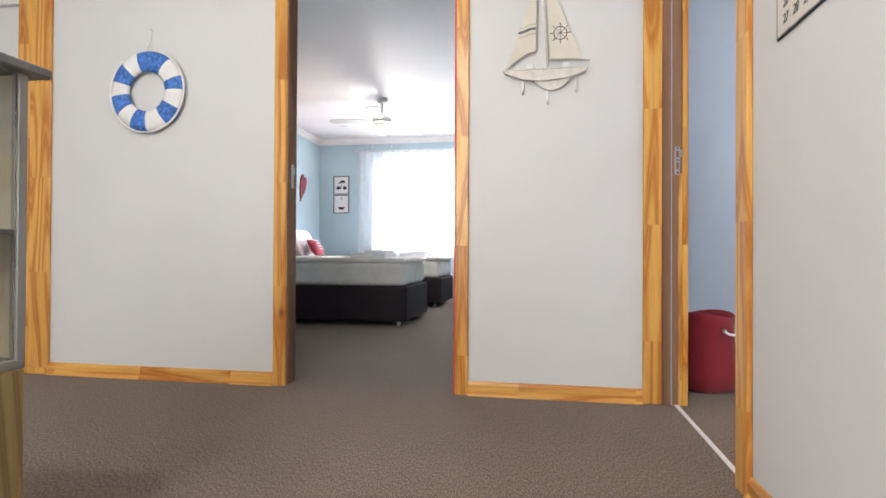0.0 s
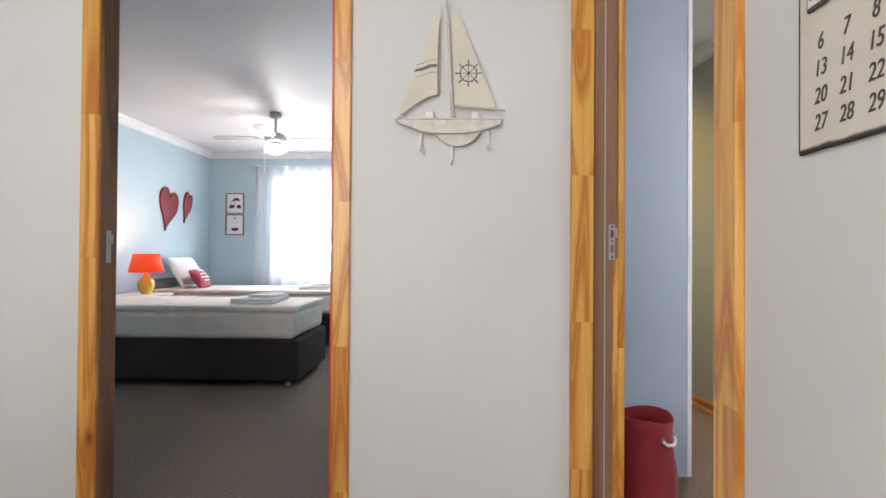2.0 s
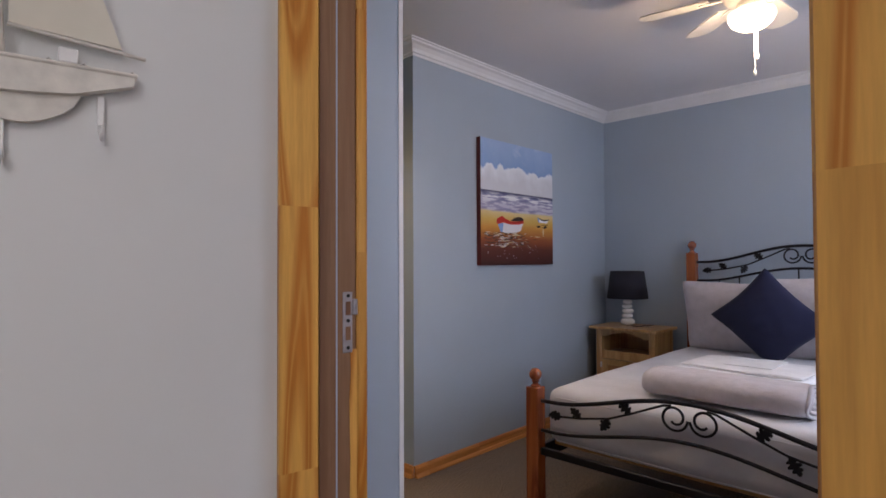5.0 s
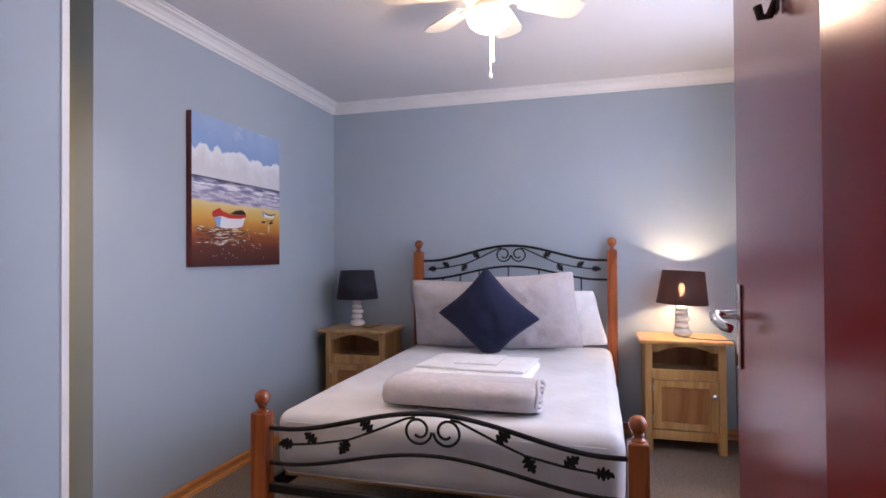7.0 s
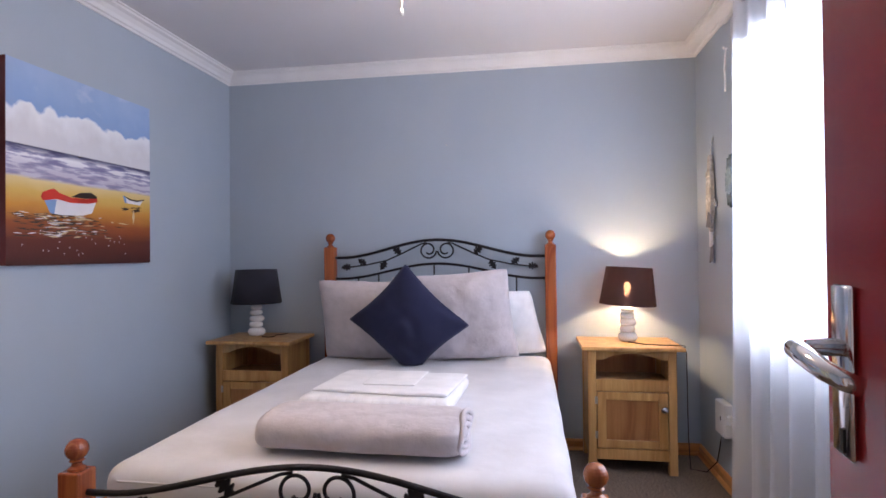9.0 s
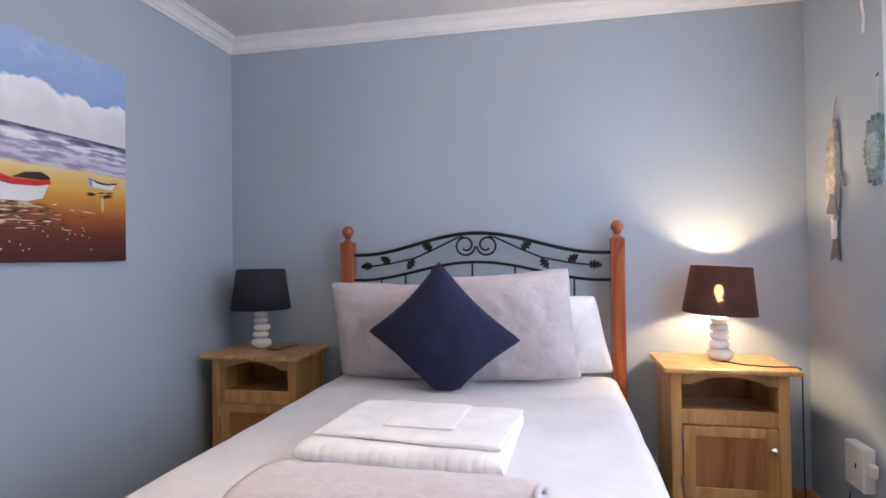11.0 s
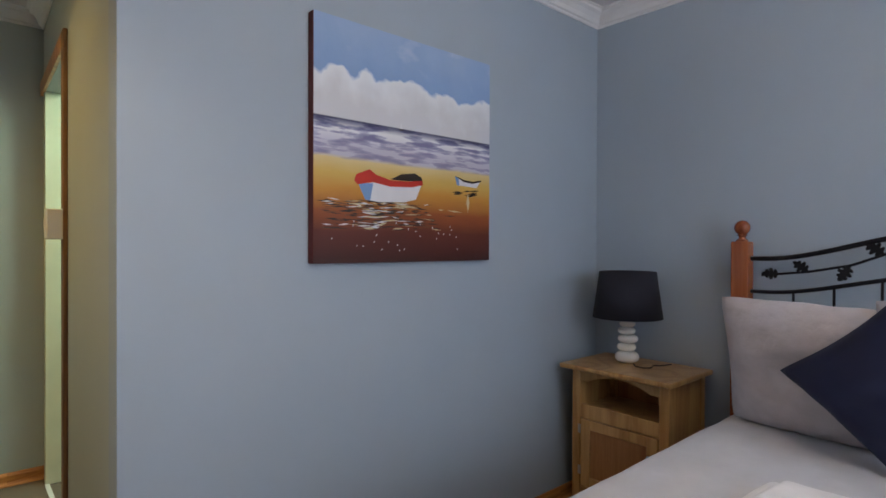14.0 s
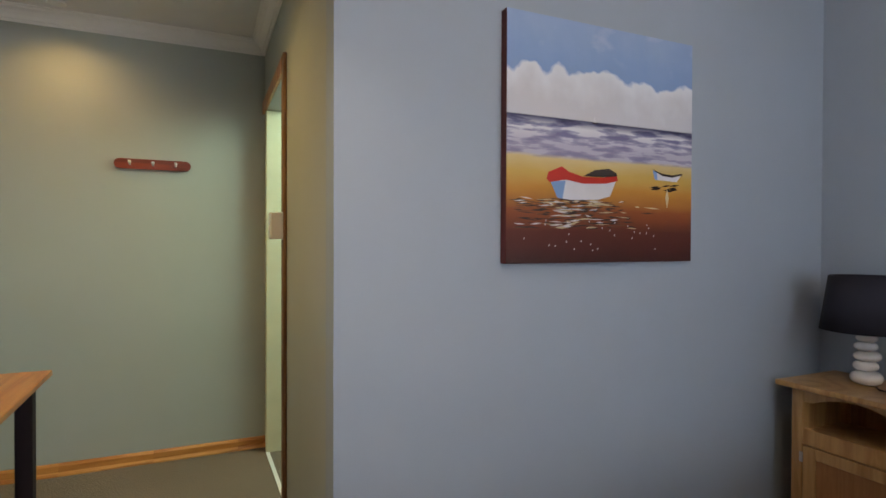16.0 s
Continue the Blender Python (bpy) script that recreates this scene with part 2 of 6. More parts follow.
M_REDBAG = cloth("deep_red_felt", (0.22, 0.008, 0.014), 0.2, 400)
M_DARK = plain("dark_void", (0.02, 0.02, 0.02), 0.8)

# ---- mesh helpers ----


def finish(name, bm, mat, parent=None, label="", smooth=False):
    me = bpy.data.meshes.new(name)
    bmesh.ops.recalc_face_normals(bm, faces=bm.faces)
    bm.to_mesh(me)
    bm.free()
    if smooth:
        for p in me.polygons:
            p.use_smooth = True
    for mm in mat if isinstance(mat, (list, tuple)) else [mat]:
        me.materials.append(mm)
    ob = new(name, me)
    if parent:
        ob.parent = parent
    if label:
        ob["label"] = label
    return ob


def part(name, bm, mat, parent, label="", smooth=False):
    return finish(name, bm, mat, parent, label, smooth)


def thing(name, place, label, category, group="", rz=0.0, rx=0.0, ry=0.0):
    ob = new(name)
    ob.empty_display_size = 0.1
    ob.matrix_world = pose(*place, rx, ry, rz)
    return tagged(ob, label, category, group)


def box(x0, x1, y0, y1, z0, z1, bevel=0.0, bm=None, segments=1):
    own = bmesh.new()
    bmesh.ops.create_cube(own, size=1.0)
    for v in own.verts:
        v.co = Vector((x0 + (v.co.x + 0.5) * (x1 - x0), y0 + (v.co.y + 0.5) * (y1 - y0), z0 + (v.co.z + 0.5) * (z1 - z0)))
    if bevel:
        bmesh.ops.bevel(own, geom=own.edges[:], offset=bevel, segments=segments, affect="EDGES", profile=0.5)
    return join(bm, own)


def join(bm, own, m=None):
    if m is not None:
        own.transform(m)
    if bm is None:
        return own
    me = bpy.data.meshes.new("tmp")
    own.to_mesh(me)
    own.free()
    bm.from_mesh(me)
    bpy.data.meshes.remove(me)
    return bm


def lathe(profile, steps=24, bm=None, m=None):
    """Turned about z; profile of (radius, height)."""
    own = bmesh.new()
    rings = []
    for r, z in profile:
        rings.append([own.verts.new((r * math.cos(2 * math.pi * i / steps), r * math.sin(2 * math.pi * i / steps), z)) for i in range(steps)] if r > 1e-5 else [own.verts.new((0, 0, z))])
    for a, b in zip(rings, rings[1:]):
        for i in range(steps):
            j = (i + 1) % steps
            if len(a) == 1 and len(b) > 1:
                own.faces.new((a[0], b[i], b[j]))
            elif len(b) == 1 and len(a) > 1:
                own.faces.new((a[i], a[j], b[0]))
            elif len(a) > 1:
                own.faces.new((a[i], a[j], b[j], b[i]))
    for ring, flip in ((rings[0], True), (rings[-1], False)):
        if len(ring) > 1:
            own.faces.new(ring[::-1] if flip else ring)
    return join(bm, own, m)


def tube(points, radius, steps=8, bm=None, m=None):
    own = bmesh.new()
    pts = [Vector(p) for p in points]
    rings, up = [], None
    for i, p in enumerate(pts):
        d = (pts[min(i + 1, len(pts) - 1)] - pts[max(i - 1, 0)]).normalized()
        if up is None:
            up = Vector((0, 0, 1)) if abs(d.z) < 0.9 else Vector((1, 0, 0))
        side = d.cross(up).normalized()
        up = side.cross(d).normalized()
        r = radius[i] if isinstance(radius, (list, tuple)) else radius
        rings.append([own.verts.new(p + side * (r * math.cos(2 * math.pi * k / steps)) + up * (r * math.sin(2 * math.pi * k / steps))) for k in range(steps)])
    for a, b in zip(rings, rings[1:]):
        for k in range(steps):
            j = (k + 1) % steps
            own.faces.new((a[k], a[j], b[j], b[k]))
    own.faces.new(rings[0][::-1])
    own.faces.new(rings[-1])
    return join(bm, own, m)


def prism(outline, depth, bm=None, m=None, bevel=0.0):
    """Outline in the xz plane, depth along y from 0."""
    own = bmesh.new()
    a = [own.verts.new((x, 0, z)) for x, z in outline]
    b = [own.verts.new((x, depth, z)) for x, z in outline]
    own.faces.new(a)
    own.faces.new(b[::-1])
    for i in range(len(a)):
        j = (i + 1) % len(a)
        own.faces.new((a[i], b[i], b[j], a[j]))
    if bevel:
        bmesh.ops.bevel(own, geom=own.edges[:], offset=bevel, segments=1, affect="EDGES")
    return join(bm, own, m)


def arc(cx, cz, r, a0, a1, n):
    return [(cx + r * math.cos(radians(a0 + (a1 - a0) * i / n)), cz + r * math.sin(radians(a0 + (a1 - a0) * i / n))) for i in range(n + 1)]


def structure(name, bm, mat, label="", category="", parent=None, smooth=False):
    return tagged(finish(name, bm, mat, parent, smooth=smooth), label, category, kind="structure")


def text_mesh(body, size, m, mat, name, parent, depth=0.0005, align="CENTER"):
    cu = bpy.data.curves.new(name, "FONT")
    cu.body, cu.size, cu.extrude, cu.align_x, cu.align_y = body, size, depth, align, "CENTER"
    tmp = new(name + "_curve", cu)
    bpy.context.view_layer.update()
    me = bpy.data.meshes.new_from_object(tmp.evaluated_get(bpy.context.evaluated_depsgraph_get()))
    bpy.data.objects.remove(tmp)
    mid = (max(v.co.y for v in me.vertices) + min(v.co.y for v in me.vertices)) / 2
    me.transform(m @ Matrix.Translation((0, -mid, 0)))
    me.materials.clear()
    me.materials.append(mat)
    ob = new(name, me)
    ob.parent = parent
    return ob


# ---- structure ----
CEIL = 2.46
XW, YP, YS = 3.68, 1.33, -1.70   # bed-head wall, painting wall, window wall
WT = 0.08
XR, YN = 1.457, 3.30             # alcove return wall and far wall
OPA = (-1.86, -0.975, 2.05)       # opening to the twin room
OPB = (-0.893, 0.0, 2.05)         # opening to the double room, in y


def slab(name, x0, x1, y0, y1, z0, z1, mat, label="", category="wall"):
    return structure(name, box(x0, x1, y0, y1, z0, z1), mat, label, category)


# floor and ceilings
slab("floor", -5.2, 5.2, -4.6, 7.0, -0.1, 0.0, M_CARPET, "brown-grey loop-pile carpet running through hall and bedrooms", "floor")
slab("ceiling", -5.2, 5.2, -4.6, 7.0, CEIL, CEIL + 0.1, M_CEIL, "smooth white painted ceiling", "ceiling")

# hall and twin room walls
BEFORE = set(scene.objects)


def settle(before):
    """Turns what was made since then into the hall's own direction."""
    for ob in set(scene.objects) - before:
        if ob.parent is None:
            ob.matrix_basis = HALL @ ob.matrix_basis


xa0, xa1, za = OPA
HL = -3.27
slab("wall_front_west", HL, xa0, 0, 0.09, 0, CEIL, M_HALL, "off-white painted drywall beside the twin bedroom door")
slab("wall_front_mid", xa1, 0.0, 0, 0.09, 0, CEIL, M_HALL, "off-white painted drywall between two bedroom doors")
slab("wall_front_over_door", xa0, xa1, 0, 0.09, za, CEIL, M_HALL, "off-white painted drywall above a door opening")
slab("wall_front_far_west", -5.0, -4.3, 0, 0.09, 0, CEIL, M_HALL, "off-white painted drywall at the end of the hall")
slab("wall_front_over_far_door", -4.3, HL, 0, 0.09, za, CEIL, M_HALL, "off-white painted drywall above a far door opening")
slab("wall_right", 0, 0.075, -4.4, OPB[0], 0, CEIL, M_HALL, "off-white painted drywall with a calendar on it")
slab("wall_right_over_door", 0, 0.075, OPB[0], 0, OPB[2], CEIL, M_HALL, "off-white painted drywall above a door opening")
slab("wall_hall_south", -5.0, 0, -4.5, -4.4, 0, CEIL, M_HALL, "off-white painted drywall at the back of the hall")
slab("wall_hall_west", -5.1, -5.0, -4.4, 0.0, 0, CEIL, M_HALL, "off-white painted drywall at the side of the hall")
# twin room
AX, AY = -4.05, 5.74
slab("wall_twin_west", AX - 0.1, AX, 0.09, AY, 0, CEIL, M_PALE, "pale blue painted bedroom wall behind two beds")
slab("wall_twin_east", -0.62, -0.55, 0.09, AY, 0, CEIL, M_PALE, "pale blue painted bedroom wall")
slab("wall_twin_south_west", AX, xa0, 0.09, 0.10, 0, CEIL, M_PALE, "pale blue painted bedroom side of the hall wall")
slab("wall_twin_south_east", xa1, -0.55, 0.09, 0.10, 0, CEIL, M_PALE, "pale blue painted bedroom side of the hall wall")
WA = (-3.08, -1.5, 0.75, 2.1)
slab("wall_twin_north_west", AX, WA[0], AY, AY + 0.12, 0, CEIL, M_PALE, "pale blue painted wall beside a window")
slab("wall_twin_north_east", WA[1], -0.55, AY, AY + 0.12, 0, CEIL, M_PALE, "pale blue painted wall beside a window")
slab("wall_twin_north_under", WA[0], WA[1], AY, AY + 0.12, 0, WA[2], M_PALE, "pale blue painted wall under a window")
slab("wall_twin_north_over", WA[0], WA[1], AY, AY + 0.12, WA[3], CEIL, M_PALE, "pale blue painted wall above a window")
settle(BEFORE)
# double room
slab("wall_bed_head", XW, XW + 0.1, YS, YP, 0, CEIL, M_BLUE, "grey-blue painted wall behind the double bed")
slab("wall_painting", XR, XW + 0.1, YP, YP + 0.1, 0, CEIL, M_BLUE, "grey-blue painted wall carrying the beach painting")
WB = (1.30, 2.88, 0.8, 2.1)
slab("wall_south_east", WB[1], XW + 0.1, YS - 0.12, YS, 0, CEIL, M_BLUE, "grey-blue painted wall beside a curtained window")
slab("wall_south_west", 0.0, WB[0], YS - 0.12, YS, 0, CEIL, M_BLUE, "grey-blue painted wall beside a curtained window")
slab("wall_south_under", WB[0], WB[1], YS - 0.12, YS, 0, WB[2], M_BLUE, "grey-blue painted wall under a window")
slab("wall_south_over", WB[0], WB[1], YS - 0.12, YS, WB[3], CEIL, M_BLUE, "grey-blue painted wall above a window")
slab("wall_double_west", -0.085, 0.072, YS, -0.965, 0, CEIL, M_BLUE, "grey-blue bedroom side of the hall wall")
slab("wall_double_over_door", 0.0, 0.072, OPB[0], -0.03, OPB[2], CEIL, M_BLUE, "grey-blue painted wall above a door opening")
slab("wall_recess_west", 0.0, 0.072, -0.012, YN, 0, CEIL, M_BLUE, "grey-blue painted recess wall behind the door jamb")
PX, PY = 0.672, 0.56
slab("wall_partition", 0.072, PX, PY, PY + 0.035, 0, CEIL, M_BLUE, "thin grey-blue partition panel beside the bedroom door")
slab("partition_edge", PX, PX + 0.02, PY - 0.004, PY + 0.04, 0, CEIL, M_CORN, "narrow white edge strip capping the partition panel", "trim")
# grey-blue with some of the alcove's warm lamplight put into the colour
M_BLUE_WARMLIT = wall_paint("warm_lit_alcove_paint", (0.43, 0.47, 0.46))
YD0, YD1, ZD = 2.38, 3.22, 2.03


def xr(y):
    """The return wall leaves the square by a little."""
    return XR + (y - YP) * 0.022


def sheared(bm):
    for v in bm.verts:
        v.co.x += xr(v.co.y) - XR
    return bm


structure("wall_return_near", sheared(box(XR, XR + 0.1, YP + 0.1, YD0, 0, CEIL)), M_BLUE_WARMLIT, "grey-blue return wall beside the bathroom door", "wall")
structure("wall_return_far", sheared(box(XR, XR + 0.1, YD1, YN, 0, CEIL)), M_BLUE_WARMLIT, "grey-blue narrow wall beyond the bathroom door", "wall")
structure("wall_return_over", sheared(box(XR, XR + 0.1, YD0, YD1, ZD, CEIL)), M_BLUE_WARMLIT, "grey-blue wall above the bathroom door", "wall")
slab("wall_alcove_north", 0.0, XR + 0.1, YN, YN + 0.1, 0, CEIL, M_BLUE_WARMLIT, "grey-blue alcove wall carrying a coat rack")
# bathroom behind the return wall
slab("wall_bath_north", XR + 0.15, 3.7, YN + 0.02, YN + 0.1, 0, CEIL, M_CORN, "white painted bathroom wall")
slab("wall_bath_east", 3.7, 3.8, YP + 0.1, YN + 0.1, 0, CEIL, M_CORN, "white painted bathroom wall")


def cornice(name, x0, y0, x1, y1, nx, ny, size=0.075, c0=0, c1=0):
    """Stepped cove along a wall; n points into the room, c0 and c1 lengthen its ends."""
    prof = [(0, -size), (0.008, -size), (0.012, -size + 0.010), (0.022, -size + 0.014), (0.030, -0.044), (0.046, -0.026), (0.064, -0.018), (0.067, -0.009), (0.078, -0.006), (0.078, 0), (0, 0)]
    d = Vector((x1 - x0, y1 - y0, 0))
    u = d.normalized()
    bm = bmesh.new()
    rows = []
    for px, py, sgn in ((x0, y0, 1), (x1, y1, -1)):
        c = c0 if sgn == 1 else c1
        rows.append([bm.verts.new((px + nx * o + u.x * sgn * o * c, py + ny * o + u.y * sgn * o * c, CEIL + z)) for o, z in prof])
    for i in range(len(prof)):
        j = (i + 1) % len(prof)
        bm.faces.new((rows[0][i], rows[0][j], rows[1][j], rows[1][i]))
    bm.faces.new(rows[0])
    bm.faces.new(rows[1][::-1])
    return structure(name, bm, M_CORN, "white moulded plaster cornice under the ceiling", "cornice")


cornice("cornice_head", XW, YS, XW, YP, -1, 0, c0=1, c1=1)
cornice("cornice_painting", XR, YP, XW, YP, 0, -1, c0=-1, c1=1)
cornice("cornice_window", 0.085, YS, XW, YS, 0, 1, c0=1, c1=1)
cornice("cornice_return", XR, YP, xr(YN), YN, -1, 0, c0=-1, c1=1)
cornice("cornice_alcove", 0.085, YN, xr(YN), YN, 0, -1, c0=1, c1=1)


def board(name, a, b, n, mat, height=0.065, thick=0.016, label="", shoe=True):
    """Skirting board from a to b; n is the way into the room. Built along z so that its grain runs lengthwise."""
    a, b, n = Vector((*a, 0)), Vector((*b, 0)), Vector((*n, 0))
    u = (b - a).normalized()
    length = (b - a).length
    # local z runs along the wall, local x into the room, local y up
    rot = Matrix((n, Vector((0, 0, 1)), u)).transposed()
    if rot.determinant() < 0:
        rot = Matrix((n, Vector((0, 0, 1)), -u)).transposed()
        a = b
    bm = bmesh.new()
    prof = [(0.001, 0.0), (thick, 0.0), (thick, height - 0.014), (thick - 0.006, height - 0.004), (thick - 0.010, height), (0.001, height)]
    if shoe:
        prof = [(0.001, 0.0), (thick + 0.013, 0.0), (thick + 0.012, 0.007), (thick + 0.004, 0.017), (thick, 0.020), (thick, height - 0.014), (thick - 0.006, height - 0.004), (thick - 0.010, height), (0.001, height)]
    r0 = [bm.verts.new((x, y, 0)) for x, y in prof]
    r1 = [bm.verts.new((x, y, length)) for x, y in prof]
    for i in range(len(prof)):
        j = (i + 1) % len(prof)
        bm.faces.new((r0[i], r0[j], r1[j], r1[i]))
    bm.faces.new(r0)
    bm.faces.new(r1[::-1])
    ob = structure(name, bm, mat, label or "varnished pine skirting board along the carpet", "baseboard")
    ob.matrix_world = Matrix.Translation(a) @ rot.to_4x4()
    return ob


def architrave(name, x0, x1, y0, y1, z0, z1, mat, parent=None, label="varnished pine door trim with visible grain", cat="door trim", bevel=0.004):
    ob = finish(name, box(x0, x1, y0, y1, z0, z1, bevel), mat, parent)
    return tagged(ob, label, "" if parent else cat, kind="" if parent else "structure")


BEFORE = set(scene.objects)
cornice("cornice_twin_west", AX, 0.1, AX, AY, 1, 0, c0=1, c1=1)
cornice("cornice_twin_north", AX, AY, -0.62, AY, 0, -1, c0=1, c1=1)
cornice("cornice_twin_east", -0.62, 0.1, -0.62, AY, -1, 0, c0=1, c1=1)
TR = 0.068
zt = za + 0.005
# twin room door: frame, trims, stop
d1 = tagged(new("door_1"), "pine-trimmed open doorway into the twin bedroom", "door", kind="structure")
architrave("trim_left", xa0 - TR + 0.03, xa0 + 0.03, -0.018, 0.0, 0, za + 0.04, M_PINE, d1)
architrave("trim_right", xa1 + 0.006, xa1 + TR, -0.018, 0.0, 0, za + 0.04, M_PINE, d1)
architrave("trim_head", xa0 - TR, xa1 + TR, -0.019, 0.0, za + 0.04, za + 0.04 + TR, M_PINE, d1)
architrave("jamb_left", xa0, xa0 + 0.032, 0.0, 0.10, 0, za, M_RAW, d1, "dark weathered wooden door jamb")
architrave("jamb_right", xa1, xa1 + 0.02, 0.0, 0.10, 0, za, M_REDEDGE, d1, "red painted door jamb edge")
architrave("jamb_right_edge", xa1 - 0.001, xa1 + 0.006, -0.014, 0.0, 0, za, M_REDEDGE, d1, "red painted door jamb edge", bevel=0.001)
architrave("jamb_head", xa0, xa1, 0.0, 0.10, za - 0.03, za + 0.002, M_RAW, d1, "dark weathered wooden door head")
# double room door frame
d2 = tagged(new("door_2"), "pine-trimmed open doorway into the double bedroom", "door", kind="structure")
architrave("trim_corner", -0.118, -0.036, -0.018, 0.0, 0, CEIL, M_PINE, d2)
architrave("trim_near", -0.018, 0.0, OPB[0] - 0.087, OPB[0] + 0.002, 0, OPB[2] + 0.05, M_PINE, d2)
architrave("trim_head", -0.018, 0.0, OPB[0] - 0.087, 0.0, OPB[2] + 0.05, OPB[2] + 0.13, M_PINE, d2)
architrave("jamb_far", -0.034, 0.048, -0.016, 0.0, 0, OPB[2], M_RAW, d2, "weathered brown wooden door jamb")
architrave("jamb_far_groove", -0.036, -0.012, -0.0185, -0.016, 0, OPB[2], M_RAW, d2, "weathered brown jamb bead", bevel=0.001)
architrave("jamb_far_stop", 0.048, 0.073, -0.020, 0.0, 0, OPB[2], M_PINE, d2, "pale pine strip on the room side of the jamb")
worn = prism([(0.031, 0.0), (0.0475, 0.0), (0.0475, 1.03), (0.033, 1.03), (0.034, 0.98), (0.0305, 0.92), (0.033, 0.80), (0.030, 0.64), (0.032, 0.4)], 0.0012)
worn.transform(Matrix.Translation((0, -0.0173, 0)))
tagged(finish("worn_patch", worn, M_PINE, d2), "pale bare pine where the jamb finish has worn off")
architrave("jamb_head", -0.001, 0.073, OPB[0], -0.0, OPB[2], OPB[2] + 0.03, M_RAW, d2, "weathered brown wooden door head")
slab("threshold_strip", 0.015, 0.030, OPB[0], -0.02, 0.0, 0.006, M_CORN, "thin pale carpet joint strip in the doorway", "trim")
# far hall door
d3 = tagged(new("door_3"), "pine-trimmed doorway at the far end of the hall", "door", kind="structure")
architrave("trim_right", HL - 0.07, HL + 0.06, -0.020, 0.0, 0, za + 0.04, M_PINE, d3)
architrave("trim_right_inner", HL - 0.16, HL - 0.07, -0.012, 0.0, 0, za + 0.04, M_PINE, d3)
slab("far_door_panel", -4.3, HL - 0.09, 0.03, 0.07, 0, za, M_HALL, "off-white closed door panel", "door")

board("baseboard_front_west", (HL + 0.06, 0), (xa0 - TR + 0.03, 0), (0, -1), M_PINE)
board("baseboard_front_mid", (xa1 + TR, 0), (-0.118, 0), (0, -1), M_PINE)
board("baseboard_right", (0, -4.4), (0, OPB[0] - 0.087), (-1, 0), M_PINE)
settle(BEFORE)
board("baseboard_painting", (XR, YP), (XW, YP), (0, -1), M_SKIRT)
board("baseboard_return", (XR, YP), (xr(YD0), YD0 - 0.07), (-1, 0), M_SKIRT)
board("baseboard_alcove", (0.085, YN), (xr(YN), YN), (0, -1), M_SKIRT)
board("baseboard_head", (XW, YS), (XW, YP), (-1, 0), M_SKIRT)
board("baseboard_window", (0.085, YS), (XW, YS), (0, 1), M_SKIRT)
tagged(finish("jamb_near", box(-0.125, 0.073, OPB[0] - 0.004, OPB[0] + 0.001, 0, OPB[2]), M_REDDOOR), "dark red painted door jamb", "door trim", kind="structure")
d4 = tagged(new("door_4"), "brown-framed bathroom doorway with cream edge", "door", kind="structure")
tagged(finish("trim_near", sheared(box(XR - 0.016, XR, YD0 - 0.07, YD0, 0, ZD + 0.07, 0.003)), M_RAW, d4), "brown wooden door trim")
tagged(finish("trim_head", sheared(box(XR - 0.016, XR, YD0, YN, ZD, ZD + 0.07, 0.003)), M_SKIRT, d4), "orange-brown wooden door trim")
M_CREAM = plain("cream_gloss_paint", (0.70, 0.68, 0.50), 0.35, vary=0.05)
tagged(finish("jamb_cream", sheared(box(XR - 0.006, XR + 0.1, YD1 - 0.05, YD1, 0, ZD, 0.003)), M_CREAM, d4), "cream painted door jamb")
slab("threshold_strip_bathroom", xr(2.8), xr(2.8) + 0.02, YD0, YD1 - 0.05, 0, 0.006, M_CORN, "thin pale carpet joint strip in a doorway", "trim")


# ---- red door ----
def hinge_door(place, rz, width, mat):
    d = thing("bedroom_door", place, "glossy dark red flush door standing open into the bedroom", "door", rz=rz)
    part("door_leaf", box(0, width, -0.02, 0.02, 0.012, 2.03, 0.002), mat, d)
    for side in (1, -1):
        y = 0.02 * side
        h = new("door_handle")
        h.parent = d
        part("backplate", box(width - 0.062, width - 0.024, min(y, y + 0.006 * side), max(y, y + 0.006 * side), 1.030, 1.180, 0.0025), M_CHROME, h, "chrome backplate", True)
        pts = [(width - 0.043, y, 1.125), (width - 0.043, y + 0.034 * side, 1.125), (width - 0.050, y + 0.043 * side, 1.124), (width - 0.08, y + 0.045 * side, 1.122), (width - 0.108, y + 0.042 * side, 1.117), (width - 0.124, y + 0.034 * side, 1.112), (width - 0.130, y + 0.024 * side, 1.109)]
        part("lever", tube(pts, [0.008, 0.008, 0.009, 0.009, 0.0085, 0.008, 0.007], 12), M_CHROME, h, "curved chrome lever", True)
        part("keyhole", box(width - 0.050, width - 0.044, min(y + 0.006 * side, y + 0.0075 * side), max(y + 0.006 * side, y + 0.0075 * side), 1.035, 1.055), M_DARK, h)
    part("latch_plate", box(width, width + 0.002, -0.011, 0.011, 1.01, 1.18), M_CHROME, d)
    return d


hinge_door((-0.065, -0.921, 0), -5.6, 0.808, M_REDDOOR)


# ---- double bed ----
def bed_post(name, x, y, top, size, parent):
    s = size / 2
    neck = top - 0.088
    bm = box(x - s, x + s, y - s, y + s, 0, neck, 0.006, segments=2)
    prof = [(s * 0.72, neck - 0.001), (s * 0.70, neck + 0.006), (s * 0.42, neck + 0.012), (s * 0.38, neck + 0.020), (s * 0.62, neck + 0.026)]
    r, c = 0.031, top - 0.031
    prof += [(r * math.cos(radians(a)), c + r * math.sin(radians(a))) for a in range(-60, 90, 15)] + [(0, top)]
    lathe(prof, 20, bm, Matrix.Translation((x, y, 0)))
    return part(name, bm, M_CHERRY, parent, smooth=False)


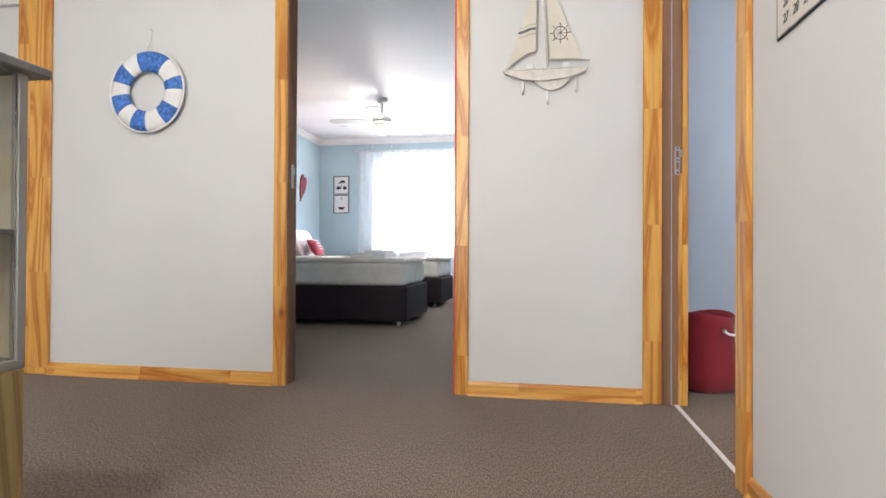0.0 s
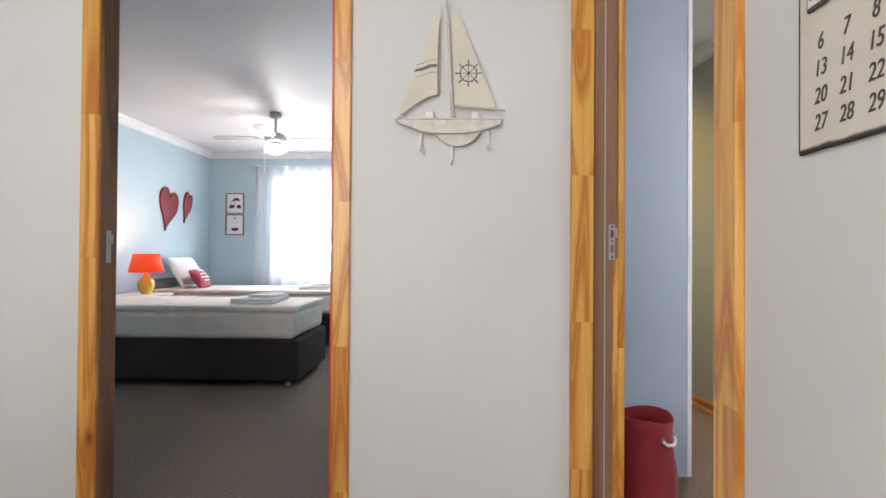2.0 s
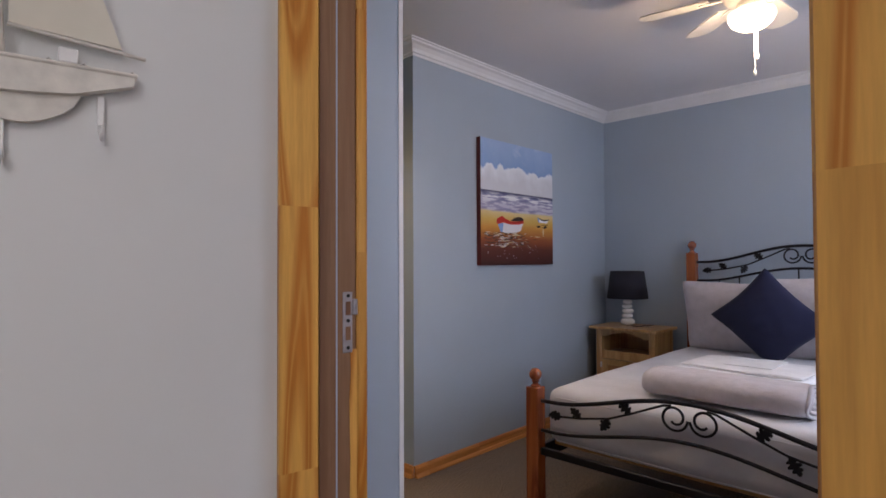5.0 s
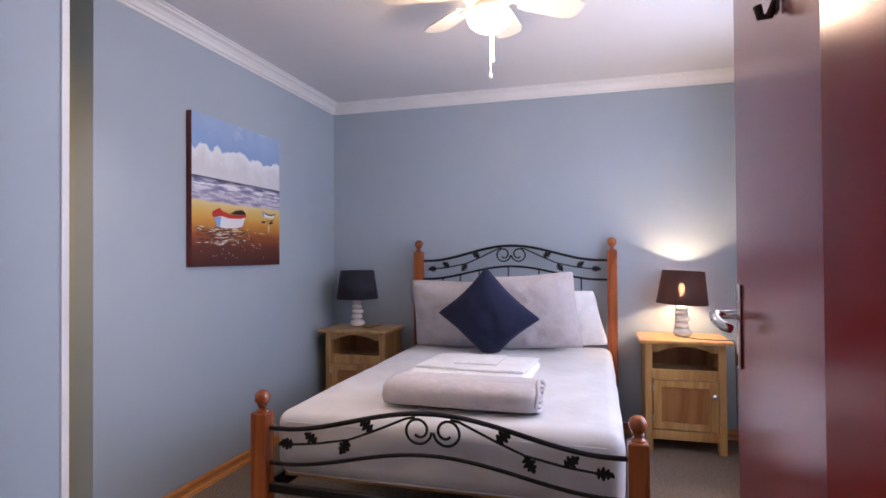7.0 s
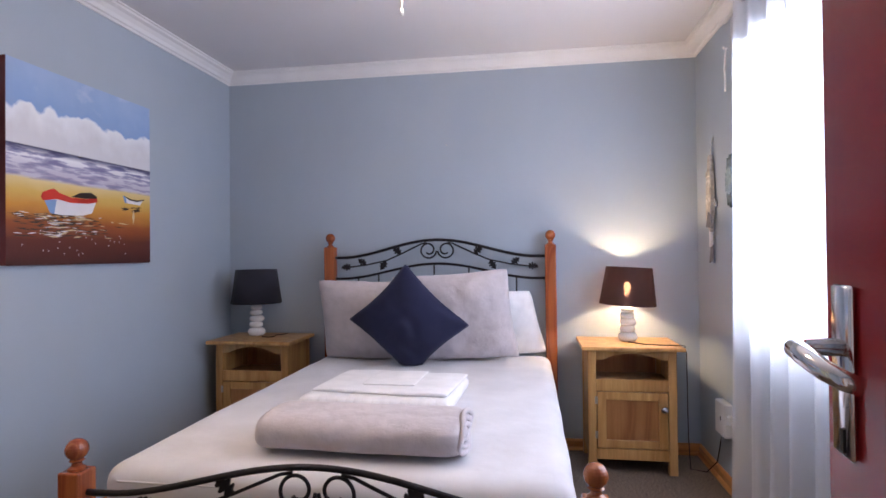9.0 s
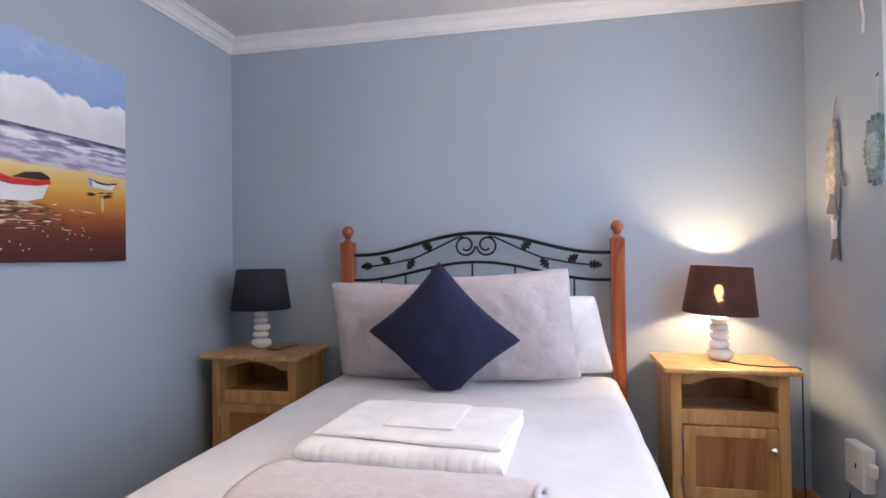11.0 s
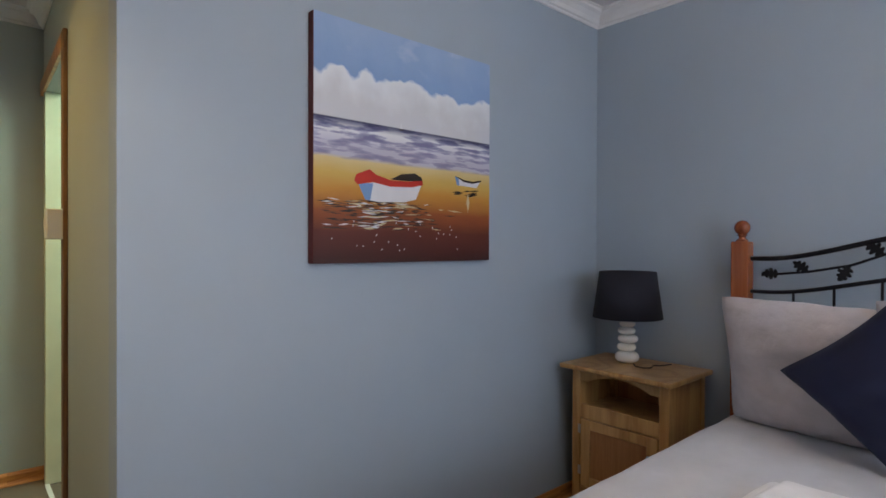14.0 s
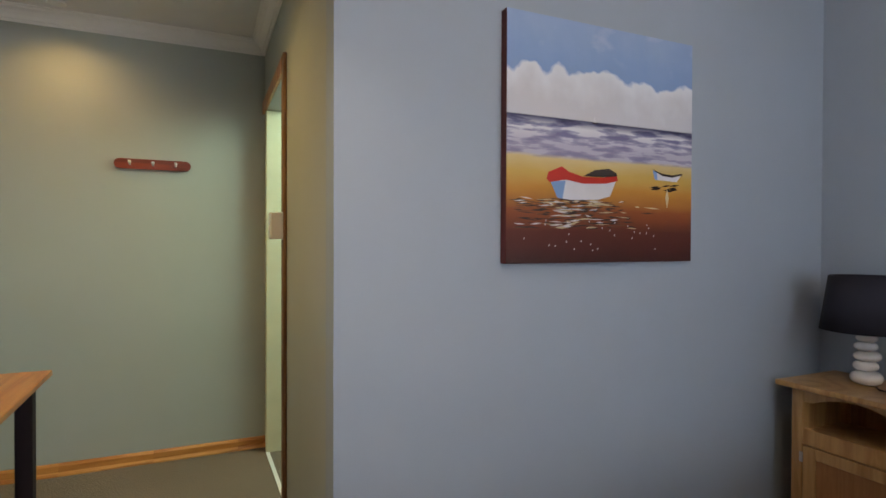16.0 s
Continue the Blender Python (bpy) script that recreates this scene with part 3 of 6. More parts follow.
def leaf_outline(s):
    """A small lobed oak leaf, tip along +x."""
    pts = [(0, 0.05), (0.12, 0.10), (0.18, 0.32), (0.27, 0.36), (0.33, 0.17), (0.42, 0.42), (0.53, 0.44), (0.58, 0.18), (0.68, 0.34), (0.77, 0.30), (0.80, 0.14), (0.92, 0.13), (1.0, 0.0)]
    pts = [(x, z * 0.8) for x, z in pts]
    full = pts + [(x, -z) for x, z in pts[-2::-1]]
    return [(x * s, z * s) for x, z in full]


VINE = ((0.08, 0.14), (0.15, 0.22), (0.34, 0.78), (0.49, 1.18), (0.70, 1.45), (0.96, 1.64))  # share of the half width, share of the rise below the crown


def iron_panel(name, parent, x, y0, y1, z_side, rise, drop, bars, tube_r=0.0095):
    """Arched wrought-iron panel with twin scrolls and leaves between two posts."""
    g = new(name)
    g.parent = parent
    n = 32
    half, mid = (y1 - y0) / 2, (y0 + y1) / 2

    def arch(u, base, h):
        a = abs(u)
        return base + h * (0.5 + 0.5 * math.cos(math.pi * min(1, a / 0.92))) ** 0.92

    us = [-1 + 2 * i / n for i in range(n + 1)]
    part("top_rail", tube([(x, mid + u * half, arch(u, z_side, rise)) for u in us], tube_r, 8), M_IRON, g, smooth=True)
    part("lower_rail", tube([(x, mid + u * half, arch(u, z_side - drop, rise * 0.86)) for u in us], tube_r * 0.85, 8), M_IRON, g, smooth=True)
    for k in bars:
        top = arch(k, z_side - drop, rise * 0.86)
        part("spindle", tube([(x, mid + k * half, top), (x, mid + k * half, top - 0.30)], 0.005, 6), M_IRON, g, smooth=True)
    for side in (1, -1):
        zt_ = z_side + rise
        # scroll beside the centre, then the long vine towards the post
        cz, r0 = zt_ - 0.064, 0.050
        spiral = []
        for i in range(38):
            a = radians(175 - 13.2 * i)
            r = r0 * (1 - 0.62 * max(0, (i - 12)) / 26)
            spiral.append((x, mid + side * (0.054 + r * math.cos(a)), cz + r * math.sin(a) * -1))
        part("scroll", tube(spiral, 0.0055, 7), M_IRON, g, smooth=True)
        vine = []
        for i in range(18):
            u = 0.10 + 0.84 * i / 17
            k = max(n_ for n_ in range(5) if VINE[n_][0] <= u)
            (ua, da), (ub, db) = VINE[k], VINE[k + 1]
            vine.append((x, mid + side * u * half, z_side + rise * (1 - (da + (db - da) * (u - ua) / (ub - ua)))))
        part("vine", tube(vine, 0.005, 7), M_IRON, g, smooth=True)
        for u, ang, s in ((0.36, 38, 0.072), (0.70, 36, 0.066), (0.50, -58, 0.070), (0.86, 0, 0.066)):
            px, py, pz = vine[round((u - 0.10) / 0.84 * 17)]
            m = Matrix.Translation((px, py, pz)) @ Matrix.Rotation(radians(90 * side), 4, "Z") @ Matrix.Rotation(radians(-ang), 4, "Y") @ Matrix.Translation((0, -0.004, 0))
            part("leaf", prism(leaf_outline(s), 0.008, None, m), M_IRON, g)
    return g


BX0, BX1, BY0, BY1 = 1.567, 3.60, -0.855, 0.585
bed = thing("double_bed", (0, 0, 0), "cherry-wood and black iron double bed with ball-topped posts", "bed")
for y, xx, top, label in ((BY0 + 0.03, BX1, 1.355, "head"), (BY1 - 0.005, BX1, 1.355, "head"), (BY0, BX0, 0.696, "foot"), (BY1, BX0, 0.696, "foot")):
    bed_post("post", xx, y, top, 0.068, bed)
iron_panel("headboard_panel", bed, BX1, BY0 + 0.064, BY1 - 0.04, 1.197, 0.108, 0.135, (-0.74, -0.54, -0.30, 0.03, 0.355, 0.57, 0.77))
iron_panel("footboard_panel", bed, BX0, BY0 + 0.035, BY1 - 0.035, 0.545, 0.103, 0.140, ())
part("side_rail", box(BX0 + 0.03, BX1 - 0.03, BY0 + 0.005, BY0 + 0.03, 0.26, 0.33, 0.003), M_IRON, bed)
part("side_rail", box(BX0 + 0.03, BX1 - 0.03, BY1 - 0.03, BY1 - 0.005, 0.26, 0.33, 0.003), M_IRON, bed)
part("foot_rail", box(BX0 - 0.012, BX0 + 0.012, BY0 + 0.035, BY1 - 0.035, 0.29, 0.325, 0.003), M_IRON, bed)
for i in range(9):
    xs = BX0 + 0.12 + i * 0.23
    part("slat", box(xs, xs + 0.06, BY0 + 0.03, BY1 - 0.03, 0.31, 0.328), M_HONEY, bed)


def soft_box(x0, x1, y0, y1, z0, z1, r, nx, ny, wave, seed, sag=0.0, crown=0.0):
    """A rounded slab with an even grid top, gently uneven."""
    bm = bmesh.new()
    bmesh.ops.create_cube(bm, size=1.0)
    for v in bm.verts:
        v.co = Vector((x0 + (v.co.x + 0.5) * (x1 - x0), y0 + (v.co.y + 0.5) * (y1 - y0), z0 + (v.co.z + 0.5) * (z1 - z0)))
    bmesh.ops.bevel(bm, geom=bm.edges[:], offset=r, segments=4, affect="EDGES", profile=0.5)
    for axis, n, lo, hi in ((0, nx, x0, x1), (1, ny, y0, y1)):
        for i in range(1, n):
            c = [0, 0, 0]
            c[axis] = lo + (hi - lo) * i / n
            no = [0, 0, 0]
            no[axis] = 1
            bmesh.ops.bisect_plane(bm, geom=bm.verts[:] + bm.edges[:] + bm.faces[:], plane_co=c, plane_no=no)
    for i in range(1, 4):
        bmesh.ops.bisect_plane(bm, geom=bm.verts[:] + bm.edges[:] + bm.faces[:], plane_co=(0, 0, z0 + (z1 - z0) * i / 4), plane_no=(0, 0, 1))
    bm.normal_update()
    off = Vector((seed * 3.7, seed * 1.3, seed * 2.1))
    for v in bm.verts:
        k = noise.noise(v.co * 4.5 + off) + 0.5 * noise.noise(v.co * 11 + off)
        u = (v.co.x - (x0 + x1) / 2) / (x1 - x0) * 2
        w = (v.co.y - (y0 + y1) / 2) / (y1 - y0) * 2
        v.co += v.normal * (k * wave)
        if v.co.z > (z0 + z1) / 2:
            v.co.z += crown * (1 - u * u) * (1 - w * w)
    return bm


mattress = thing("mattress", (0, 0, 0), "deep mattress under a smooth white fitted sheet on the iron bed", "mattress")
for zz in (0.352, 0.556):
    ring = [(BX0 + 0.055, BY0 + 0.10, zz), (BX0 + 0.055, BY1 - 0.085, zz), (BX0 + 0.12, BY1 - 0.022, zz), (BX1 - 0.1, BY1 - 0.022, zz)]
    part("piping", tube(ring, 0.003, 6), M_SHEET, mattress, smooth=True)
part("fitted_sheet", soft_box(BX0 + 0.05, BX1 - 0.03, BY0 + 0.035, BY1 - 0.02, 0.33, 0.60, 0.06, 20, 14, 0.004, 1, crown=0.012), M_SHEET, mattress, smooth=True)


def pillow(name, w, h, t, mat, m, label, seed=0, pinch=0.035, power=2.2, wrinkles=0.010, taper=0.0, floor=None):
    """Standing cushion in its own xz plane, thickness along y."""
    bm = bmesh.new()
    n = 26
    rows = {}
    for side in (1, -1):
        for i in range(n + 1):
            for j in range(n + 1):
                u, v = -1 + 2 * i / n, -1 + 2 * j / n
                if side == -1 and (i in (0, n) or j in (0, n)):
                    rows[(side, i, j)] = rows[(1, i, j)]
                    continue
                edge = max(0.0, (1 - abs(u) ** power) * (1 - abs(v) ** power)) ** 0.56
                sx = 1 - pinch * (1 - v * v) * abs(u) ** 3
                sz = 1 - pinch * (1 - u * u) * abs(v) ** 3
                sx, sz = sx * (1 - 0.04 * (u * v) ** 6), sz * (1 - 0.04 * (u * v) ** 6)
                sx *= 1 - taper * v
                p = Vector((u * sx * w / 2, side * t / 2 * edge, v * sz * h / 2))
                k = noise.noise(Vector((p.x * 9, p.z * 9, seed * 5.1 + side))) + 0.6 * noise.noise(Vector((p.x * 22, p.z * 22, seed * 2.3)))
                p.y += side * k * wrinkles * edge * 1.6
                rows[(side, i, j)] = bm.verts.new(p)
    for side in (1, -1):
        for i in range(n):
            for j in range(n):
                q = [rows[(side, i, j)], rows[(side, i + 1, j)], rows[(side, i + 1, j + 1)], rows[(side, i, j + 1)]]
                bm.faces.new(q if side == -1 else q[::-1])
    if floor is not None:  # the resting edge folds where it meets the bed
        for vert in bm.verts:
            low = floor - (m @ vert.co).z
            if low > 0:
                wide = Vector((vert.co.x, vert.co.y, vert.co.z))
                place = m @ wide
                place.z = floor + low * 0.06
                place.x -= low * 0.35
                vert.co = m.inverted() @ place
    ob = finish(name, bm, mat, smooth=True)
    ob.matrix_world = m
    return tagged(ob, label, "cushion" if "navy" in label else "pillow")


def stand(x, y, z, lean, spin=0.0, turn=0.0):
    """Upright, facing -x, leaning back by lean; turned in its own plane by spin."""
    return Matrix.Translation((x, y, z)) @ Matrix.Rotation(radians(turn), 4, "Z") @ Matrix.Rotation(radians(90), 4, "Z") @ Matrix.Rotation(radians(-lean), 4, "X") @ Matrix.Rotation(radians(spin), 4, "Y")


pillow("white_pillow", 0.64, 0.43, 0.17, M_TOWEL, stand(3.44, -0.435, 0.80, 24, 2), "plump white pillow leaning on the iron headboard", 3, 0.035, 2.6, taper=0.13)
pillow("white_pillow", 0.60, 0.42, 0.15, M_TOWEL, stand(3.46, 0.20, 0.79, 24, -1), "plump white pillow hidden behind a grey pillow", 4)
pillow("grey_pillow", 0.65, 0.52, 0.20, M_GREYC, stand(3.24, 0.180, 0.834, 22, -1), "soft grey velvety pillow propped against the headboard", 5, 0.05, 2.4, 0.014, 0.03, 0.609)
pillow("grey_pillow", 0.67, 0.56, 0.20, M_GREYC, stand(3.21, -0.285, 0.862, 22, 4), "soft grey velvety pillow propped on a white pillow", 6, 0.07, 2.4, 0.014, 0.03, 0.609)
pillow("navy_cushion", 0.47, 0.48, 0.17, M_NAVY, stand(3.02, -0.064, 0.856, 17, 43), "navy blue square cushion balanced on one corner", 7, 0.11, 2.0, 0.009, 0.0, 0.618)


def roll_throw():
    """A fleece throw rolled into a flat bolster."""
    bm = bmesh.new()
    n, m_ = 40, 28
    rings = []
    for i in range(n + 1):
        y = -0.32 + 0.63 * i / n
        ring = []
        end = min(i, n - i)
        f = 1 if end > 2 else (0.86, 0.95, 0.985)[end]
        for k in range(m_):
            a = 2 * math.pi * k / m_
            cx, cz = math.cos(a), math.sin(a)
            px = 0.140 * f * (abs(cx) ** 0.7) * (1 if cx > 0 else -1)
            pz = 0.057 * f * (abs(cz) ** 0.75) * (1 if cz > 0 else -1)
            w = noise.noise(Vector((y * 9, cx * 2, cz * 2))) * 0.005 + noise.noise(Vector((y * 30, cx * 4, cz * 4))) * 0.0025
            ring.append(bm.verts.new((px * (1 + w * 6), y, 0.060 + pz * (1 + w * 8))))
        rings.append(ring)
    for a, b in zip(rings, rings[1:]):
        for k in range(m_):
            j = (k + 1) % m_
            bm.faces.new((a[k], a[j], b[j], b[k]))
    bm.faces.new(rings[0])
    bm.faces.new(rings[-1][::-1])
    return bm


throw = thing("folded_throw", (1.865, -0.175, 0.606), "grey fleece throw rolled up across the white bed", "throw", rz=-1)
part("roll", roll_throw(), M_GREYC, throw, smooth=True)
for k, (r, lift) in enumerate(((0.118, 0.055), (0.080, 0.038), (0.045, 0.020))):
    loop = [(r * math.cos(radians(a)), -0.324 - 0.006 * math.sin(radians(3 * a)), 0.060 + lift * math.sin(radians(a))) for a in range(0, 361, 18)]
    part("rolled_edge", tube(loop, 0.0085, 6), M_GREYC, throw, "fluffy folded fleece edge", True)


def ribbed_towel(name, place, lx, ly, h, rz, label, rib, pitch, seed):
    """A thick folded towel with a rounded, ribbed front edge facing -x."""
    t = thing(name, place, label, "towel", rz=rz)
    bm = bmesh.new()
    n, prof = 150, []
    r = h / 2
    for i in range(15):
        a = radians(-90 - 180 * i / 14)
        prof.append((-lx / 2 + r + r * 1.25 * math.cos(a), r + r * math.sin(a), 1.0))
    prof += [(-lx / 2 + r + (lx - 2 * r) * q, h, max(0.0, 0.6 - q * 3)) for q in (0.04, 0.1, 0.2, 0.35, 0.5, 0.65, 0.8, 0.92)]
    prof += [(lx / 2 - r + r * math.cos(radians(a)), r + r * math.sin(radians(a)), 0.0) for a in (75, 45, 15, -15, -45, -80)]
    grid = []
    for j in range(n + 1):
        y = -ly / 2 + ly * j / n
        e = min(j, n - j) / n * ly
        k = 1 if e > 0.03 else 0.45 + 0.55 * math.sqrt(1 - (1 - e / 0.03) ** 2)
        w = abs(math.sin(math.pi * (y + 0.016 * noise.noise(Vector((y * 13, seed, 4)))) / pitch)) ** 0.6 * (0.75 + 0.4 * noise.noise(Vector((y * 17, 2, seed)))) if rib else 0
        drift = 0.008 * noise.noise(Vector((y * 5, seed, 0)))
        row = []
        for x, z, f in prof:
            wob = 0.005 * noise.noise(Vector((x * 8, y * 8, seed)))
            row.append(bm.verts.new((x + (-1 if x < 0 else 0) * rib * f * (w - 0.6) + drift, y + 0.01 * noise.noise(Vector((x * 4, seed, 2))), max(0.001, r + (z - r) * (k + f * rib * 8 * (w - 0.7)) + (wob if z > r else 0)))))
        grid.append(row)
    m_ = len(prof)
    for a, b in zip(grid, grid[1:]):
        for k in range(m_):
            bm.faces.new((a[k], a[(k + 1) % m_], b[(k + 1) % m_], b[k]))
    bm.faces.new(grid[0])
    bm.faces.new(grid[-1][::-1])
    part("folded_cloth", bm, M_TOWEL, t, smooth=True)
    return t


def folded_towel(name, x, y, z, lx, ly, h, rz, label, seed, layers=1, ribs=0.0):
    t = thing(name, (x, y, z), label, "towel", rz=rz)
    for i in range(layers):
        hh = h / layers
        bm = soft_box(-lx / 2, lx / 2, -ly / 2, ly / 2, hh * i + 0.001, hh * (i + 1), min(hh * 0.45, 0.02), 14, 16, 0.0025, seed + i)
        if ribs:
            for v in bm.verts:
                if v.co.x < -lx / 2 + 0.06:
                    v.co.x += ribs * math.sin(v.co.y * 95)
                    v.co.z += ribs * 0.5 * math.sin(v.co.y * 95)
        part("fold", bm, M_TOWEL, t, smooth=True)
    return t


ribbed_towel("bath_towel", (2.43, -0.110, 0.606), 0.46, 0.60, 0.060, -3, "thick white ribbed bath towel folded on the bed", 0.006, 0.036, 2.0)
ribbed_towel("hand_towel", (2.445, -0.125, 0.667), 0.38, 0.56, 0.014, -5, "white hand towel folded over a bath towel", 0.0, 1.0, 5.0)
ribbed_towel("face_cloth", (2.475, -0.130, 0.682), 0.26, 0.22, 0.007, -3, "small white face cloth folded on top of towels", 0.0, 1.0, 8.0)


# ---- nightstands and lamps ----
def nightstand(place, rz, label):
    """Front faces -x; origin at the middle of the back on the floor. Width 0.50, depth 0.36, height 0.70."""
    W, D, H = 0.235, 0.34, 0.70
    t = thing("nightstand", place, label, "nightstand", "nightstands beside the double bed", rz)
    part("top", box(-D - 0.055, 0.0, -W - 0.035, W + 0.035, H - 0.022, H, 0.006, segments=2), M_HONEY, t)
    for y in (-W, W - 0.045):
        for x in (-D, -0.045):
            part("leg", box(x, x + 0.045, y, y + 0.045, 0, H - 0.022, 0.003), M_HONEY, t)
    part("side_panel", box(-D + 0.03, -0.02, -W + 0.004, -W + 0.018, 0.09, H - 0.022), M_HONEY, t)
    part("side_panel", box(-D + 0.03, -0.02, W - 0.018, W - 0.004, 0.09, H - 0.022), M_HONEY, t)
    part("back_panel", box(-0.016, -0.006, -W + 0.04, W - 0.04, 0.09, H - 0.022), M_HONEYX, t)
    part("shelf", box(-D + 0.01, -0.016, -W + 0.018, W - 0.018, 0.475, 0.49), M_HONEY, t)
    part("bottom_panel", box(-D + 0.01, -0.016, -W + 0.018, W - 0.018, 0.09, 0.105), M_HONEY, t)
    part("mid_rail", box(-D + 0.002, -D + 0.022, -W + 0.045, W - 0.045, 0.45, 0.515, 0.002), M_HONEY, t)
    part("bottom_rail", box(-D + 0.002, -D + 0.022, -W + 0.045, W - 0.045, 0.075, 0.135, 0.002), M_HONEY, t)
    w = W - 0.045
    top = H - 0.023
    outline = [(-w, top), (-w, top - 0.055), (-w * 0.80, top - 0.055)] + [(-w * 0.80 + 1.6 * w * i / 12, top - 0.055 + 0.036 * math.sin(math.pi * i / 12) ** 0.8) for i in range(1, 12)] + [(w * 0.80, top - 0.055), (w, top - 0.055), (w, top)]
    apron = prism(outline, 0.018)
    apron.transform(Matrix.Translation((-D + 0.003, 0, 0)) @ Matrix.Rotation(radians(-90), 4, "Z") @ Matrix.Translation((0, 0, 0)))
    part("arched_apron", apron, M_HONEY, t)
    d = new("cabinet_door")
    d.parent = t
    y0, y1, z0, z1 = -w + 0.004, w - 0.004, 0.14, 0.446
    xf = -D - 0.004
    part("stile", box(xf, xf + 0.018, y0, y0 + 0.048, z0, z1, 0.002), M_HONEY, d)
    part("stile", box(xf, xf + 0.018, y1 - 0.048, y1, z0, z1, 0.002), M_HONEY, d)
    part("rail", box(xf + 0.001, xf + 0.017, y0 + 0.048, y1 - 0.048, z1 - 0.044, z1, 0.002), M_HONEY, d)
    part("rail", box(xf + 0.001, xf + 0.017, y0 + 0.048, y1 - 0.048, z0, z0 + 0.044, 0.002), M_HONEY, d)
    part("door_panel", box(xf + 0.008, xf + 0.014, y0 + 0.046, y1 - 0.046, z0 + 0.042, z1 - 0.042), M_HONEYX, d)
    knob = lathe([(0.006, 0), (0.006, 0.012), (0.015, 0.014), (0.019, 0.020), (0.017, 0.027), (0.007, 0.032), (0, 0.033)], 16)
    knob.transform(Matrix.Translation((xf, y0 + 0.022, 0.36)) @ Matrix.Rotation(radians(-90), 4, "Y"))
    part("knob", knob, M_CHROME, d, "ringed silver knob", True)
    for z in (0.19, 0.38):
        part("hinge", box(xf - 0.003, xf + 0.002, y1 - 0.002, y1 + 0.012, z, z + 0.04, 0.001), M_STEEL, d, "small brown metal hinge")
    return t


ns_r = nightstand((XW - 0.025, -1.245, 0), 0, "honey pine nightstand with arched niche under a lit lamp")
ns_l = copy_thing(ns_r, pose(XW - 0.025, 0.985, 0))
ns_l["label"] = "honey pine nightstand with arched niche in the shaded corner"


def shade_cloth():
    m, nt, b = material("translucent_plum_shade")
    weave = noisy(nt, coords(nt), 420, 2)
    nt.links.new(ramp(nt, weave, [(0.3, (0.008, 0.005, 0.007)), (0.7, (0.016, 0.009, 0.011))]), b.inputs["Base Color"])
    b.inputs["Roughness"].default_value = 0.9
    tr = nt.nodes.new("ShaderNodeBsdfTransparent")
    tr.inputs[0].default_value = (0.62, 0.38, 0.30, 1)
    tl = nt.nodes.new("ShaderNodeBsdfTranslucent")
    tl.inputs[0].default_value = (0.065, 0.026, 0.030, 1)
    m1 = nt.nodes.new("ShaderNodeMixShader")
    m1.inputs[0].default_value = 0.035
    nt.links.new(b.outputs[0], m1.inputs[1])
    nt.links.new(tl.outputs[0], m1.inputs[2])
    m2 = nt.nodes.new("ShaderNodeMixShader")
    m2.inputs[0].default_value = 0.07
    nt.links.new(m1.outputs[0], m2.inputs[1])
    nt.links.new(tr.outputs[0], m2.inputs[2])
    nt.links.new(m2.outputs[0], nt.nodes["Material Output"].inputs[0])
    return m


M_LITSHADE = shade_cloth()


def pebble_lamp(place, label, lit, tilt=0.0):
    t = thing("table_lamp", place, label, "table lamp", "pebble-stack table lamps")
    z = 0.0
    for i, (r, h, dx) in enumerate(((0.055, 0.056, 0.0), (0.043, 0.040, 0.003), (0.046, 0.042, -0.003), (0.040, 0.037, 0.003), (0.037, 0.035, 0.0))):
        prof = [(0, z)] + [(r * max(0.02, math.cos(radians(a))) ** 0.6, z + h / 2 + h / 2 * math.sin(radians(a))) for a in range(-80, 81, 16)] + [(0, z + h)]
        part("pebble", lathe(prof, 24, None, Matrix.Translation((0, dx, 0))), M_GLAZE, t, smooth=True)
        z += h - 0.002
    part("socket", lathe([(0.012, z), (0.012, z + 0.03), (0.017, z + 0.03), (0.017, z + 0.075), (0, z + 0.075)], 16), M_WHITE, t, smooth=True)
    zb = z + 0.012
    h, r0, r1 = 0.215, 0.158, 0.128
    wall = [(r0, zb), (r1, zb + h), (r1 - 0.0015, zb + h), (r0 - 0.0015, zb)]
    own = bmesh.new()
    steps = 40
    rings = [[own.verts.new((r * math.cos(2 * math.pi * i / steps), r * math.sin(2 * math.pi * i / steps), zz)) for i in range(steps)] for r, zz in (wall if not lit else wall[:2])]
    for a in range(len(rings) if not lit else 1):
        ra, rb = rings[a], rings[(a + 1) % len(rings)]
        for i in range(steps):
            j = (i + 1) % steps
            own.faces.new((ra[i], ra[j], rb[j], rb[i]))
    own.transform(Matrix.Translation((0, 0, zb)) @ Matrix.Rotation(radians(tilt), 4, "X") @ Matrix.Translation((0, 0, -zb)))
    part("shade", own, M_LITSHADE if lit else M_SHADE, t, "dark tapered fabric shade" + (" glowing from inside" if lit else ""), True)
    ringz = zb + h - 0.02
    part("spider", tube([(-r1, 0, ringz), (0, 0, ringz - 0.012), (r1, 0, ringz)], 0.0015, 5), M_STEEL, t)
    bulb = [(0, z + 0.144)] + [(0.020 * math.cos(radians(a)), z + 0.112 + 0.032 * math.sin(radians(a))) for a in range(75, -61, -15)] + [(0.013, z + 0.076)]
    part("bulb", lathe(bulb, 16), glowing("lit_bulb", (1.0, 0.72, 0.38), 45) if lit else M_WHITE, t, smooth=True)
    return t


LAMP_R = (3.48, -1.254, 0.70)
pebble_lamp(LAMP_R, "stacked white pebble lamp, lit, on a pine nightstand", True, 3)
pebble_lamp((3.50, 1.045, 0.70), "stacked white pebble lamp, switched off, on a pine nightstand", False)


